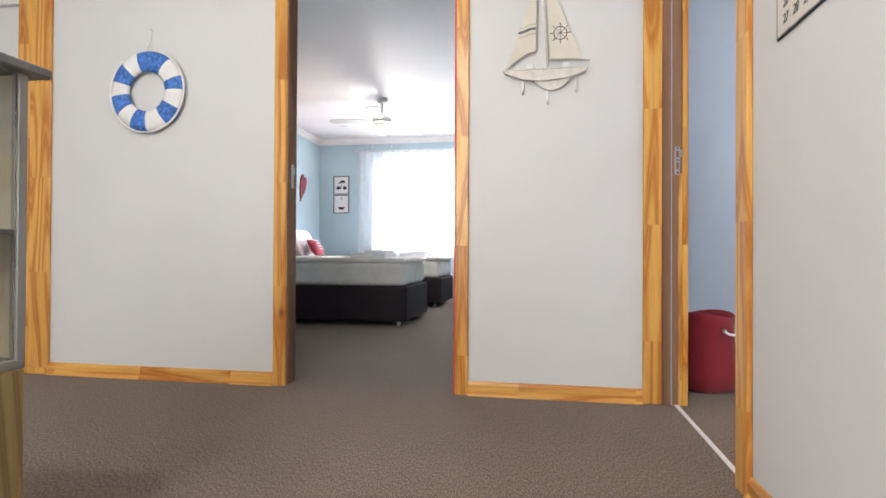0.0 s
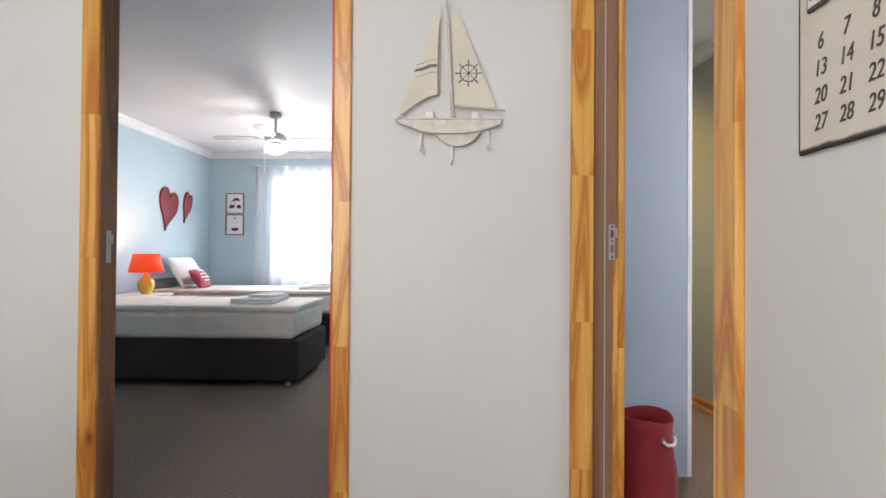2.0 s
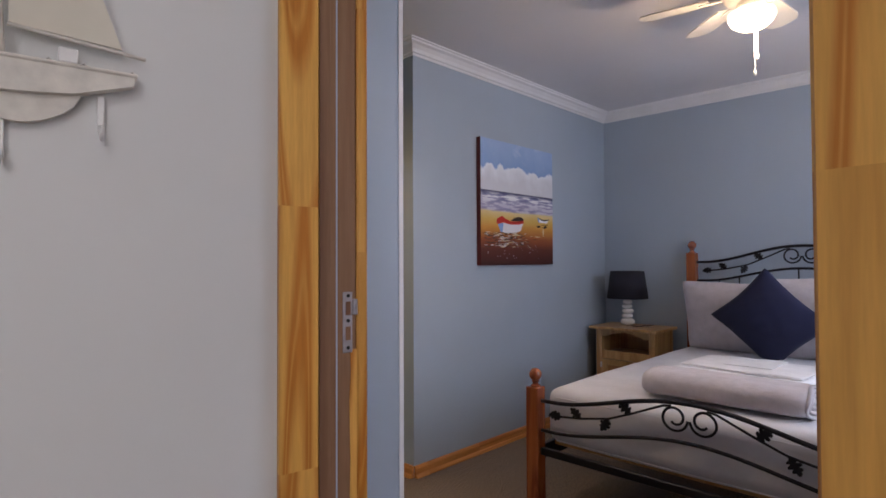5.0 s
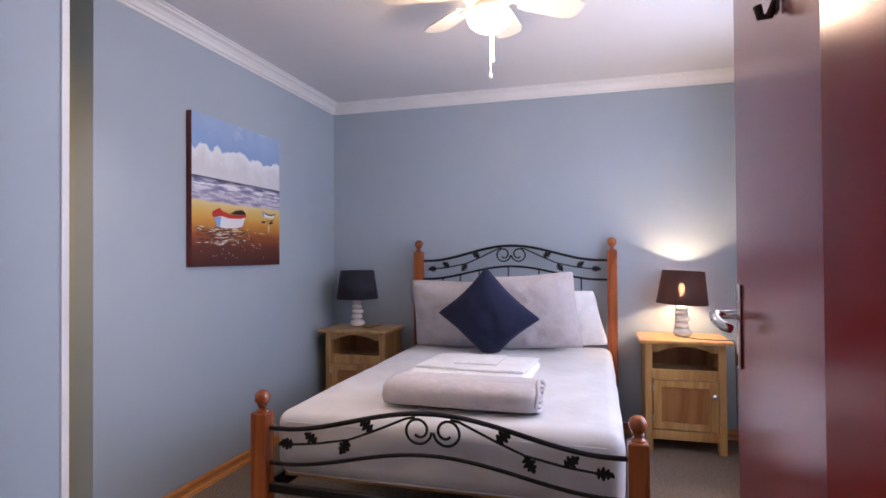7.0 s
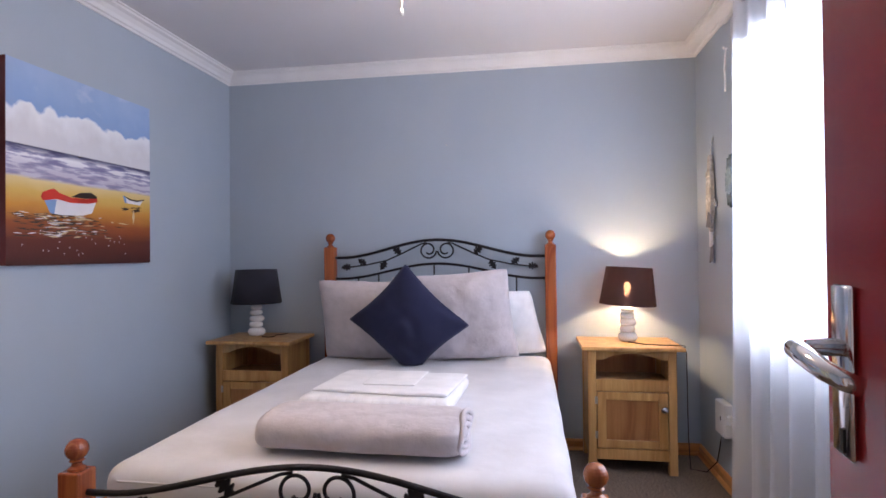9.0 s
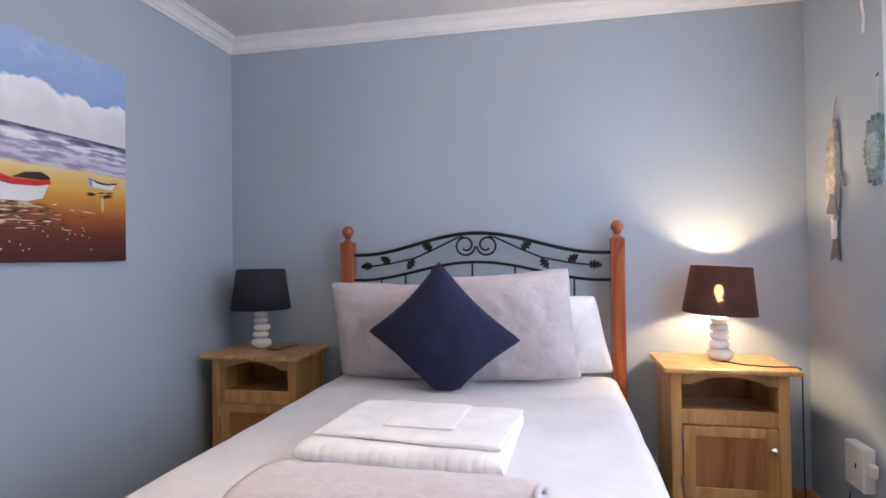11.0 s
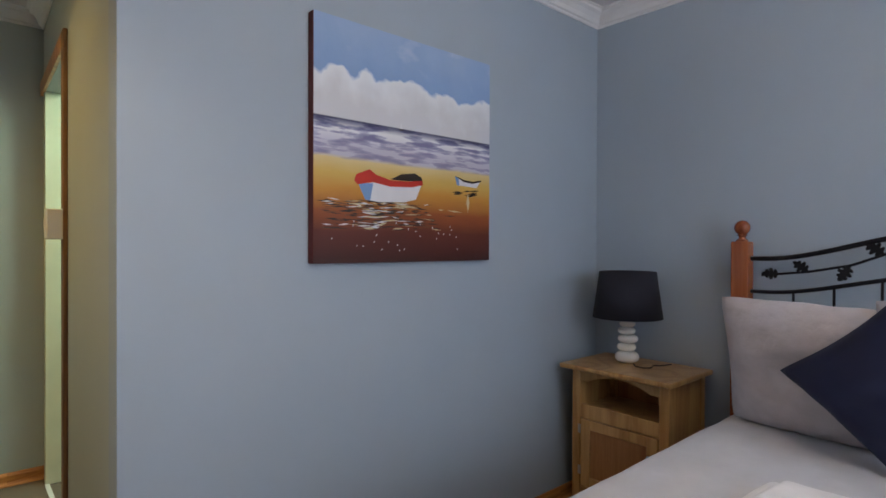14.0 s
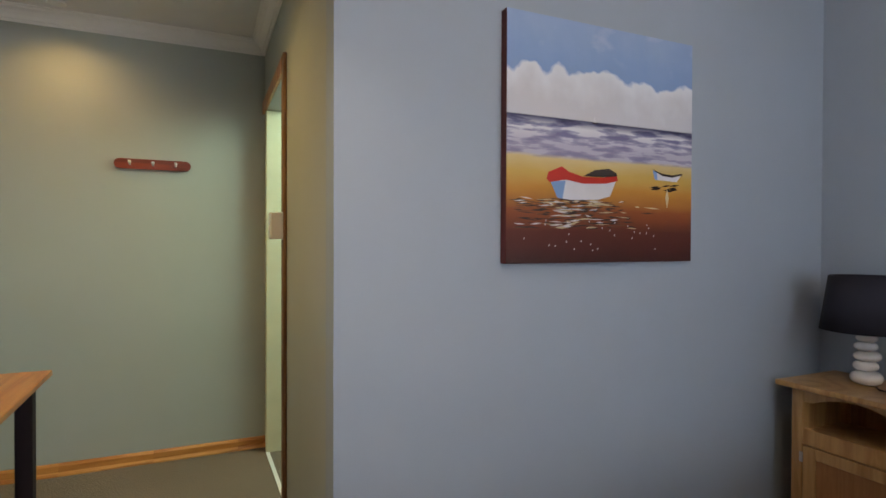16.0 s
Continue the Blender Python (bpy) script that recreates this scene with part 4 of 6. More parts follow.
# ---- windows and curtains ----
def sheer_cloth():
    m, nt, b = material("sheer_white_voile")
    weave = noisy(nt, coords(nt), 700, 1)
    b.inputs["Base Color"].default_value = (0.86, 0.86, 0.88, 1)
    b.inputs["Roughness"].default_value = 0.9
    bump(nt, weave, 0.2, 0.001, b)
    tl = nt.nodes.new("ShaderNodeBsdfTranslucent")
    tl.inputs[0].default_value = (0.84, 0.87, 0.93, 1)
    tr = nt.nodes.new("ShaderNodeBsdfTransparent")
    m1, m2 = nt.nodes.new("ShaderNodeMixShader"), nt.nodes.new("ShaderNodeMixShader")
    m1.inputs[0].default_value, m2.inputs[0].default_value = 0.55, 0.30
    nt.links.new(b.outputs[0], m1.inputs[1])
    nt.links.new(tl.outputs[0], m1.inputs[2])
    nt.links.new(m1.outputs[0], m2.inputs[1])
    nt.links.new(tr.outputs[0], m2.inputs[2])
    nt.links.new(m2.outputs[0], nt.nodes["Material Output"].inputs[0])
    return m


M_SHEER = sheer_cloth()
M_OUT = glowing("bright_overcast_outdoors", (0.93, 0.97, 1.0), 2.6)
M_OUT_SOUTH = glowing("shaded_overcast_outdoors", (0.90, 0.96, 1.0), 1.4)


def curtain(place, rz, width, z0, z1, label, flare=0.0, folds=9):
    """Hangs along local x from 0 to width."""
    c = thing("curtain", place, label, "curtain", rz=rz)
    bm = bmesh.new()
    nx, nz = folds * 12, 14
    grid = []
    for j in range(nz + 1):
        q = j / nz
        z = z1 + (z0 - z1) * q
        row = []
        for i in range(nx + 1):
            u = i / nx
            a = 2 * math.pi * folds * u + 0.5 * math.sin(3 * u + q * 1.3)
            amp = 0.020 + 0.020 * q + 0.012 * noise.noise(Vector((u * 9, q * 2, 3)))
            row.append(bm.verts.new((u * width + flare * q * (1 if u > 0.5 else -1) * abs(2 * u - 1) ** 3, amp * math.sin(a) + 0.008 * math.sin(2.3 * a + q), z)))
        grid.append(row)
    for a, b in zip(grid, grid[1:]):
        for i in range(nx):
            bm.faces.new((a[i], a[i + 1], b[i + 1], b[i]))
    part("drape", bm, M_SHEER, c, smooth=True)
    part("curtain_rod", tube([(-0.08, 0, z1 - 0.01), (width + 0.08, 0, z1 - 0.01)], 0.009, 10), M_WHITE, c, smooth=True)
    for x in (0.04, width - 0.04):
        part("bracket", box(x - 0.008, x + 0.008, 0.0, 0.07, z1 - 0.03, z1 + 0.01, 0.002), M_WHITE, c)
    return c


def window(name, x0, x1, y0, y1, z0, z1, label):
    w = tagged(new(name), label, "window", kind="structure")
    f = 0.05
    for a, b, c, d in ((x0, x0 + f, z0, z1), (x1 - f, x1, z0, z1), (x0 + f, x1 - f, z0, z0 + f), (x0 + f, x1 - f, z1 - f, z1), ((x0 + x1) / 2 - 0.02, (x0 + x1) / 2 + 0.02, z0 + f, z1 - f)):
        part("window_frame", box(a, b, y0 + 0.02, y1 - 0.02, c, d, 0.004), M_WHITE, w)
    g, nt, b = material("clear_window_glass")
    b.inputs["Transmission Weight"].default_value, b.inputs["Roughness"].default_value, b.inputs["IOR"].default_value = 1.0, 0.0, 1.1
    mid = (y0 + y1) / 2
    for a, c in ((x0 + f, (x0 + x1) / 2 - 0.02), ((x0 + x1) / 2 + 0.02, x1 - f)):
        p = part("pane", box(a, c, mid - 0.003, mid + 0.003, z0 + f, z1 - f), g, w)
        p.visible_shadow = False
    return w


BEFORE = set(scene.objects)
window("window_1", WA[0], WA[1], AY + 0.01, AY + 0.11, WA[2], WA[3], "white-framed bedroom window behind a sheer curtain")
structure("backdrop_north", box(-7, 1.0, 8.0, 8.05, -1, 4.5), M_OUT, "bright hazy daylight outside the window", "outdoors")
curtain((-3.36, AY - 0.09, 0), 0, 2.60, 0.05, 2.27, "sheer white curtain glowing with daylight in the twin room", 0.03, 15)
settle(BEFORE)
window("window_2", WB[0], WB[1], YS - 0.11, YS - 0.01, WB[2], WB[3], "white-framed bedroom window behind a sheer curtain")
structure("backdrop_south", box(-0.2, 5.0, -3.05, -3.0, -0.05, 4.5), M_OUT_SOUTH, "bright hazy daylight outside the window", "outdoors")
curtain((2.93, YS + 0.055, 0), 180, 1.9, 0.06, 2.33, "sheer white curtain over the double room window", 0.06, 11)


# ---- beach painting ----
def painting():
    x0, x1, z0, z1 = 2.005, 2.825, 1.185, 2.005
    W, H = x1 - x0, z1 - z0
    t = thing("painting", (x0, YP - 0.034, z0), "unframed canvas of a rowing boat on a golden beach", "painting")
    m, nt, b = material("painted_canvas")
    c = nt.nodes.new("ShaderNodeTexCoord")
    mp = nt.nodes.new("ShaderNodeMapping")
    mp.inputs["Scale"].default_value = (1 / W, 1, 1 / H)
    nt.links.new(c.outputs["Object"], mp.inputs[0])
    sep = nt.nodes.new("ShaderNodeSeparateXYZ")
    nt.links.new(mp.outputs[0], sep.inputs[0])

    def math_(op, a, v):
        n = nt.nodes.new("ShaderNodeMath")
        n.operation = op
        for s_, x in zip(n.inputs, (a, v)):
            if isinstance(x, (int, float)):
                s_.default_value = x
            else:
                nt.links.new(x, s_)
        return n.outputs[0]

    def squashed(sx, sz, scale, detail=4):
        mm = nt.nodes.new("ShaderNodeMapping")
        mm.inputs["Scale"].default_value = (sx, 1, sz)
        nt.links.new(mp.outputs[0], mm.inputs[0])
        return noisy(nt, mm.outputs[0], scale, detail)

    z = sep.outputs["Z"]
    wob = math_("MULTIPLY", math_("SUBTRACT", squashed(1, 3, 5), 0.5), 0.05)
    zz = math_("ADD", z, wob)
    land = ramp(nt, zz, [(0.0, (0.045, 0.008, 0.006)), (0.13, (0.11, 0.018, 0.008)), (0.22, (0.30, 0.08, 0.015)), (0.30, (0.56, 0.26, 0.035)), (0.37, (0.64, 0.42, 0.10)), (0.425, (0.70, 0.56, 0.26))])
    foam = ramp(nt, squashed(2.4, 15, 2.6, 5), [(0.40, (0.16, 0.16, 0.32)), (0.49, (0.42, 0.42, 0.56)), (0.54, (0.82, 0.82, 0.84))])
    foam = mixed(nt, ramp(nt, z, [(0.48, (0, 0, 0)), (0.56, (1, 1, 1))]), mixed(nt, 0.6, foam, (0.34, 0.30, 0.46)), foam)
    deep = ramp(nt, z, [(0.555, (1, 1, 1)), (0.578, (0.30, 0.30, 0.42)), (0.588, (0.10, 0.11, 0.20))])
    foam = mixed(nt, 1.0, foam, deep, "MULTIPLY")
    puffs = math_("ADD", z, math_("MULTIPLY", math_("SUBTRACT", squashed(1.5, 1.3, 4.6, 2.6), 0.5), 0.30))
    sky_ = ramp(nt, puffs, [(0.66, (0.66, 0.66, 0.70)), (0.765, (0.80, 0.82, 0.87)), (0.785, (0.24, 0.37, 0.64)), (1.0, (0.33, 0.45, 0.68))])
    wisp = ramp(nt, squashed(2.0, 3.0, 2.4, 5), [(0.56, (0, 0, 0)), (0.72, (0.7, 0.7, 0.7))])
    wisp = mixed(nt, 1.0, wisp, ramp(nt, z, [(0.82, (0, 0, 0)), (0.88, (1, 1, 1))]), "MULTIPLY")
    sky_ = mixed(nt, wisp, sky_, (0.55, 0.62, 0.76))
    slope = math_("ADD", z, math_("MULTIPLY", sep.outputs["X"], 0.0))
    col = mixed(nt, ramp(nt, math_("ADD", slope, math_("MULTIPLY", wob, 0.5)), [(0.425, (0, 0, 0)), (0.44, (1, 1, 1))]), land, foam)
    col = mixed(nt, ramp(nt, slope, [(0.590, (0, 0, 0)), (0.594, (1, 1, 1))]), col, sky_)
    nt.links.new(col, b.inputs["Base Color"])
    b.inputs["Roughness"].default_value = 0.5
    bump(nt, noisy(nt, mp.outputs[0], 60, 5), 0.3, 0.002, b)
    part("canvas", box(0.001, W - 0.001, -0.0015, 0.0, 0.001, H - 0.001), m, t)
    part("stretcher", box(0, W, 0.0003, 0.034, 0, H, 0.002), plain("maroon_canvas_edge", (0.12, 0.015, 0.014), 0.6), t, "dark maroon painted canvas edge")
    paint_mats = {"white": plain("thick_white_paint", (0.72, 0.72, 0.76), 0.5), "red": plain("thick_red_paint", (0.55, 0.03, 0.015), 0.45), "blue": plain("thick_blue_paint", (0.20, 0.34, 0.62), 0.5), "dark": plain("thick_dark_paint", (0.03, 0.018, 0.014), 0.5), "brown": plain("thick_brown_paint", (0.16, 0.06, 0.02), 0.5), "cream": plain("thick_cream_paint", (0.60, 0.50, 0.30), 0.5)}

    def dab(name, pts, colour, lift, dx=-0.048, dz=-0.002):
        bm = prism([((x + dx) * W, (zq + dz) * H) for x, zq in pts], 0.0008)
        bm.transform(Matrix.Translation((0, -0.0022 - lift, 0)))
        return bm, name, colour

    def lay(item):
        bm, name, colour = item
        part(name, bm, paint_mats[colour], t)

    lay(dab("painted_boat_hull", [(0.265, 0.335), (0.30, 0.268), (0.36, 0.262), (0.50, 0.268), (0.565, 0.285), (0.60, 0.36), (0.585, 0.375), (0.40, 0.338), (0.32, 0.345)], "white", 0))
    lay(dab("painted_boat_bow", [(0.255, 0.335), (0.29, 0.268), (0.315, 0.266), (0.33, 0.34)], "blue", 0.0010))
    lay(dab("painted_boat_gunwale", [(0.235, 0.345), (0.245, 0.372), (0.31, 0.398), (0.345, 0.378), (0.42, 0.360), (0.52, 0.362), (0.60, 0.375), (0.604, 0.352), (0.54, 0.338), (0.42, 0.332), (0.33, 0.345), (0.25, 0.330)], "red", 0.0020))
    lay(dab("painted_boat_inside", [(0.42, 0.364), (0.48, 0.392), (0.555, 0.402), (0.595, 0.385), (0.60, 0.372), (0.52, 0.364)], "dark", 0.0030))
    lay(dab("painted_small_boat", [(0.785, 0.362), (0.80, 0.322), (0.93, 0.317), (0.96, 0.352), (0.90, 0.338), (0.84, 0.342)], "white", 0, -0.025, 0.045))
    lay(dab("painted_small_bow", [(0.782, 0.364), (0.797, 0.322), (0.812, 0.321), (0.806, 0.356)], "blue", 0.001, -0.025, 0.045))
    lay(dab("painted_small_gunwale", [(0.782, 0.366), (0.84, 0.350), (0.90, 0.346), (0.962, 0.357), (0.960, 0.349), (0.90, 0.336), (0.84, 0.340)], "dark", 0.002, -0.025, 0.045))
    lay(dab("painted_sail", [(0.425, 0.590), (0.432, 0.618), (0.438, 0.590)], "white", 0, 0, 0))
    lay(dab("painted_far_hull", [(0.418, 0.590), (0.446, 0.590), (0.440, 0.584), (0.424, 0.584)], "dark", 0.001, 0, 0))
    rng = random.Random(4)
    strokes = {}
    for i in range(260):
        cx = min(0.86, max(0.06, rng.gauss(0.35, 0.14)))
        cz = 0.262 - 0.12 * rng.random() ** 1.3
        ln, th = 0.02 + 0.085 * rng.random(), 0.0012 + 0.0032 * rng.random()
        colour = rng.choice(("dark", "dark", "dark", "dark", "brown", "cream", "white"))
        strokes.setdefault(colour, []).append((cx, cz, ln, th, rng.uniform(-0.004, 0.004)))
    for i in range(12):
        strokes["dark"].append((0.76 + 0.16 * rng.random(), 0.318 + 0.035 * rng.random(), 0.06, 0.004, 0.004))
    for i in range(26):
        strokes["white"].append((0.08 + 0.75 * rng.random(), 0.05 + 0.13 * rng.random(), 0.006, 0.004, 0.002))
    strokes["cream"].append((0.845, 0.285, 0.022, 0.045, 0.0))
    for k, (colour, items) in enumerate(strokes.items()):
        for cx, cz, ln, th, tilt in items:
            bm = prism([((cx - ln / 2) * W, (cz - tilt) * H), (cx * W, (cz - th) * H), ((cx + ln / 2) * W, (cz + tilt) * H), (cx * W, (cz + th) * H)], 0.0005)
            bm.transform(Matrix.Translation((0, -0.0021 - 0.0004 * k, 0)))
            part("brush_stroke", bm, paint_mats[colour], t)
    return t


painting()


# ---- ceiling fans ----
def fan(place, blades, length, start, label, blade_mat, body_mat, glass_r, drop, lit, pulls):
    t = thing("ceiling_fan", place, label, "ceiling fan")
    part("ceiling_cup", lathe([(0, 0), (0.06, 0), (0.062, -0.02), (0.05, -0.05), (0.02, -0.062), (0, -0.062)], 24), body_mat, t, smooth=True)
    part("down_rod", lathe([(0.012, -0.05), (0.012, -drop)], 12), body_mat, t, smooth=True)
    part("motor", lathe([(0, -drop + 0.01), (0.05, -drop), (0.10, -drop - 0.025), (0.115, -drop - 0.055), (0.10, -drop - 0.085), (0.06, -drop - 0.10), (0, -drop - 0.10)], 28), body_mat, t, smooth=True)
    for i in range(blades):
        a = radians(start + 360 * i / blades)
        m = Matrix.Rotation(a, 4, "Z") @ Matrix.Translation((0, 0, -drop - 0.062)) @ Matrix.Rotation(radians(-12 if length < 0.5 else 5), 4, "X")
        pts = [(0.16, -0.05), (0.20, -0.058), (length - 0.06, -0.068), (length - 0.015, -0.055), (length, -0.02), (length, 0.02), (length - 0.015, 0.055), (length - 0.06, 0.068), (0.20, 0.058), (0.16, 0.05)]
        own = bmesh.new()
        va, vb = [own.verts.new((x, y, 0)) for x, y in pts], [own.verts.new((x, y, 0.006)) for x, y in pts]
        own.faces.new(va[::-1])
        own.faces.new(vb)
        for k in range(len(pts)):
            j = (k + 1) % len(pts)
            own.faces.new((va[k], va[j], vb[j], vb[k]))
        own.transform(m)
        bl = part("blade", own, blade_mat, t)
        part("blade_iron", box(0.09, 0.20, -0.018, 0.018, -0.006, 0.0, 0.002), body_mat, bl).data.transform(m)
    zg = -drop - 0.10
    part("lamp_collar", lathe([(0, zg), (0.055, zg), (0.06, zg - 0.025), (0, zg - 0.025)], 24), body_mat, t, smooth=True)
    g = lathe([(0.052, zg - 0.025), (glass_r, zg - 0.045), (glass_r * 1.02, zg - 0.062), (glass_r * 0.9, zg - 0.085), (glass_r * 0.6, zg - 0.105), (glass_r * 0.25, zg - 0.115), (0, zg - 0.117)], 28)
    part("glass_shade", g, lit, t, "glowing frosted glass bowl", True).visible_shadow = False
    for (px, py, ln) in pulls:
        part("pull_chain", tube([(px, py, zg - 0.04), (px, py, zg - 0.04 - ln)], 0.002, 5), M_WHITE, t)
        part("pull_knob", lathe([(0, 0), (0.007, 0.006), (0.006, 0.02), (0.003, 0.028), (0, 0.028)], 10, None, Matrix.Translation((px, py, zg - 0.065 - ln))), M_WHITE, t, smooth=True)
    return t


M_BLADEW = plain("cream_white_fan_blade", (0.72, 0.66, 0.58), 0.4)
fan((1.87, -0.30, CEIL), 7, 0.45, -3.4, "small white ceiling fan with a lit glass bowl", M_BLADEW, M_BLADEW, 0.088, 0.075, glowing("lit_bowl_glass", (1.0, 0.80, 0.52), 7), ((0.03, -0.003, 0.24), (0.036, -0.012, 0.17)))
BEFORE = set(scene.objects)
fan((-2.375, 3.54, CEIL), 4, 0.62, 5, "brushed steel ceiling fan above two single beds", plain("silver_grey_fan_paint", (0.42, 0.42, 0.43), 0.4), M_STEEL, 0.105, 0.20, glowing("cool_lit_bowl_glass", (1.0, 0.97, 0.90), 4), ((-0.10, -0.03, 0.22), (0.11, 0.03, 0.20)))


def downlight(x, y, label):
    t = thing("downlight", (x, y, CEIL), label, "downlight")
    part("rim", lathe([(0.030, -0.002), (0.042, -0.001), (0.044, -0.006), (0.036, -0.010), (0.030, -0.008)], 24), M_WHITE, t, smooth=True)
    part("lamp_face", lathe([(0, -0.003), (0.029, -0.003), (0.029, -0.005), (0, -0.006)], 20), glowing("downlight_face", (1.0, 0.93, 0.80), 9), t)


downlight(-3.32, 4.85, "small lit recessed downlight over the twin beds")
settle(BEFORE)
downlight(0.943, 0.852, "small lit recessed downlight inside the double room")
downlight(0.47, 3.13, "small lit recessed downlight in the alcove")


# ---- hall decorations ----
BEFORE = set(scene.objects)
def life_ring():
    t = thing("life_ring", (-2.607, -0.033, 1.512), "blue and white painted wooden life ring hung on a nail", "wall decoration")
    blue = plain("brushed_blue_paint", (0.055, 0.17, 0.50), 0.6, vary=0.55, scale=60)
    white = plain("chalky_white_paint", (0.80, 0.79, 0.76), 0.6, vary=0.05, scale=20)
    R, r = 0.157, 0.053
    edges = [72, 105, 133, 163, 187, 217, 243, 272, 304, 332, 360, 380, 410, 432]
    for k in range(len(edges) - 1):
        a0, a1 = edges[k], edges[k + 1]
        n = 6
        bm = bmesh.new()
        rings = []
        for i in range(n + 1):
            a = radians(a0 + (a1 - a0) * i / n)
            ring = []
            for j in range(12):
                b = 2 * math.pi * j / 12
                rr = R + r * math.cos(b)
                ring.append(bm.verts.new((rr * math.cos(a), -0.022 * math.sin(b), rr * math.sin(a))))
            rings.append(ring)
        for p, q in zip(rings, rings[1:]):
            for j in range(12):
                l = (j + 1) % 12
                bm.faces.new((p[j], p[l], q[l], q[j]))
        part("blue_segment" if k % 2 == 0 else "white_segment", bm, blue if k % 2 == 0 else white, t, smooth=True)
    rope = []
    for i in range(61):
        a = radians(70 - 300 * i / 60)
        rope.append(((R + r + 0.004) * math.cos(a), -0.002, (R + r + 0.004) * math.sin(a)))
    part("rope", tube(rope, 0.0045, 6), M_TOWEL, t, "white edging rope", True)
    part("hanging_cord", tube([(-0.005, 0.0, 0.21), (0.002, 0.012, 0.27), (0.004, 0.024, 0.335)], 0.0035, 6), M_TOWEL, t, smooth=True)
    part("nail", tube([(0.004, 0.012, 0.332), (0.004, 0.033, 0.332)], 0.003, 6), M_STEEL, t)
    return t


life_ring()


def sail_boat():
    t = thing("sailboat_hook_rack", (-0.553, -0.004, 1.516), "cream wooden sailboat wall rack with three hooks", "wall decoration")
    cream = plain("distressed_cream_paint", (0.66, 0.63, 0.56), 0.6, vary=0.12, scale=30, bumps=0.2)
    sailc = cloth("cream_canvas", (0.68, 0.64, 0.53), 0.15, 900)
    grey = plain("slate_grey_print", (0.12, 0.125, 0.14), 0.7, vary=0.25, scale=60)

    def flat(name, pts, mat, y0, th, label=""):
        bm = prism(pts, -th)
        bm.transform(Matrix.Translation((0, -y0, 0)))
        return part(name, bm, mat, t, label)

    hull = [(-0.19, 0.0), (0.185, 0.0), (0.182, -0.014), (0.12, -0.034)] + [(0.10 - 0.20 * i / 10, -0.040 - 0.008 * math.sin(math.pi * i / 10)) for i in range(11)] + [(-0.13, -0.026), (-0.18, -0.010)]
    flat("hull", hull, cream, 0.012, 0.024)
    keel = [(0.115, -0.030)] + [(0.115 - 0.17 * i / 12, -0.036 - 0.054 * math.sin(math.pi * min(1, i / 12)) ** 0.7) for i in range(1, 12)] + [(-0.06, -0.030)]
    flat("keel", keel, cream, 0.006, 0.014)
    part("deck", box(-0.192, 0.188, -0.040, -0.006, 0.0, 0.006, 0.002), cream, t)
    part("mast", tube([(0.012, -0.030, 0.0), (-0.012, -0.028, 0.425)], 0.005, 8), cream, t, smooth=True)
    part("boom", tube([(0.018, -0.034, 0.050), (0.20, -0.030, 0.035)], 0.003, 6), cream, t, smooth=True)
    left = [(-0.030, 0.375), (-0.040, 0.30), (-0.043, 0.086), (-0.08, 0.078), (-0.13, 0.048), (-0.185, 0.010), (-0.14, 0.11), (-0.10, 0.22), (-0.06, 0.33)]
    right = [(0.002, 0.40), (0.020, 0.052), (0.09, 0.047), (0.166, 0.042), (0.14, 0.11), (0.095, 0.21), (0.05, 0.32)]
    left, right = [(x, z * 1.055) for x, z in left], [(x, z * 1.055) for x, z in right]
    flat("jib_sail", left, sailc, 0.026, 0.003)
    flat("main_sail", right, sailc, 0.026, 0.003)
    band = [(-0.043, 0.190), (-0.043, 0.200), (-0.07, 0.199), (-0.095, 0.188), (-0.122, 0.181), (-0.125, 0.172), (-0.09, 0.178), (-0.07, 0.187)]
    flat("printed_band", band, grey, 0.0292, 0.0008)
    for dz in (0.018, -0.026):
        part("printed_line", tube([(-0.043, -0.0297, 0.197 + dz), (-0.07, -0.0297, 0.196 + dz), (-0.095, -0.0297, 0.184 + dz), (-0.118, -0.0297, 0.179 + dz)], 0.0008, 4), grey, t)
    wx, wz = 0.068, 0.167
    wheel = new("printed_ship_wheel")
    wheel.parent = t
    part("wheel_rim", tube([(wx + 0.030 * math.cos(radians(a)), -0.0298, wz + 0.030 * math.sin(radians(a))) for a in range(0, 361, 15)], 0.0022, 5), grey, wheel)
    for i in range(8):
        a = radians(22.5 + 45 * i + 22.5)
        part("spoke", tube([(wx, -0.0298, wz), (wx + 0.044 * math.cos(a), -0.0298, wz + 0.044 * math.sin(a))], 0.0011, 4), grey, wheel)
        part("spoke_knob", tube([(wx + 0.037 * math.cos(a), -0.0300, wz + 0.037 * math.sin(a)), (wx + 0.047 * math.cos(a), -0.0300, wz + 0.047 * math.sin(a))], 0.0026, 5), grey, wheel)
    part("wheel_hub", lathe([(0, 0), (0.006, 0), (0.006, 0.001), (0, 0.001)], 12, None, Matrix.Translation((wx, -0.0295, wz)) @ Matrix.Rotation(radians(90), 4, "X")), grey, wheel)
    for x0, x1 in ((-0.087, -0.055), (0.080, 0.106)):
        part("cabin_block", box(x0, x1, -0.036, -0.012, 0.007, 0.030, 0.002), M_WHITE, t)
    for x in (-0.10, -0.048, 0.005, 0.068, 0.115, -0.185, 0.182):
        part("deck_pin", lathe([(0, 0.006), (0.003, 0.006), (0.0035, 0.011), (0, 0.014)], 8, None, Matrix.Translation((x, -0.024, 0))), M_STEEL, t)
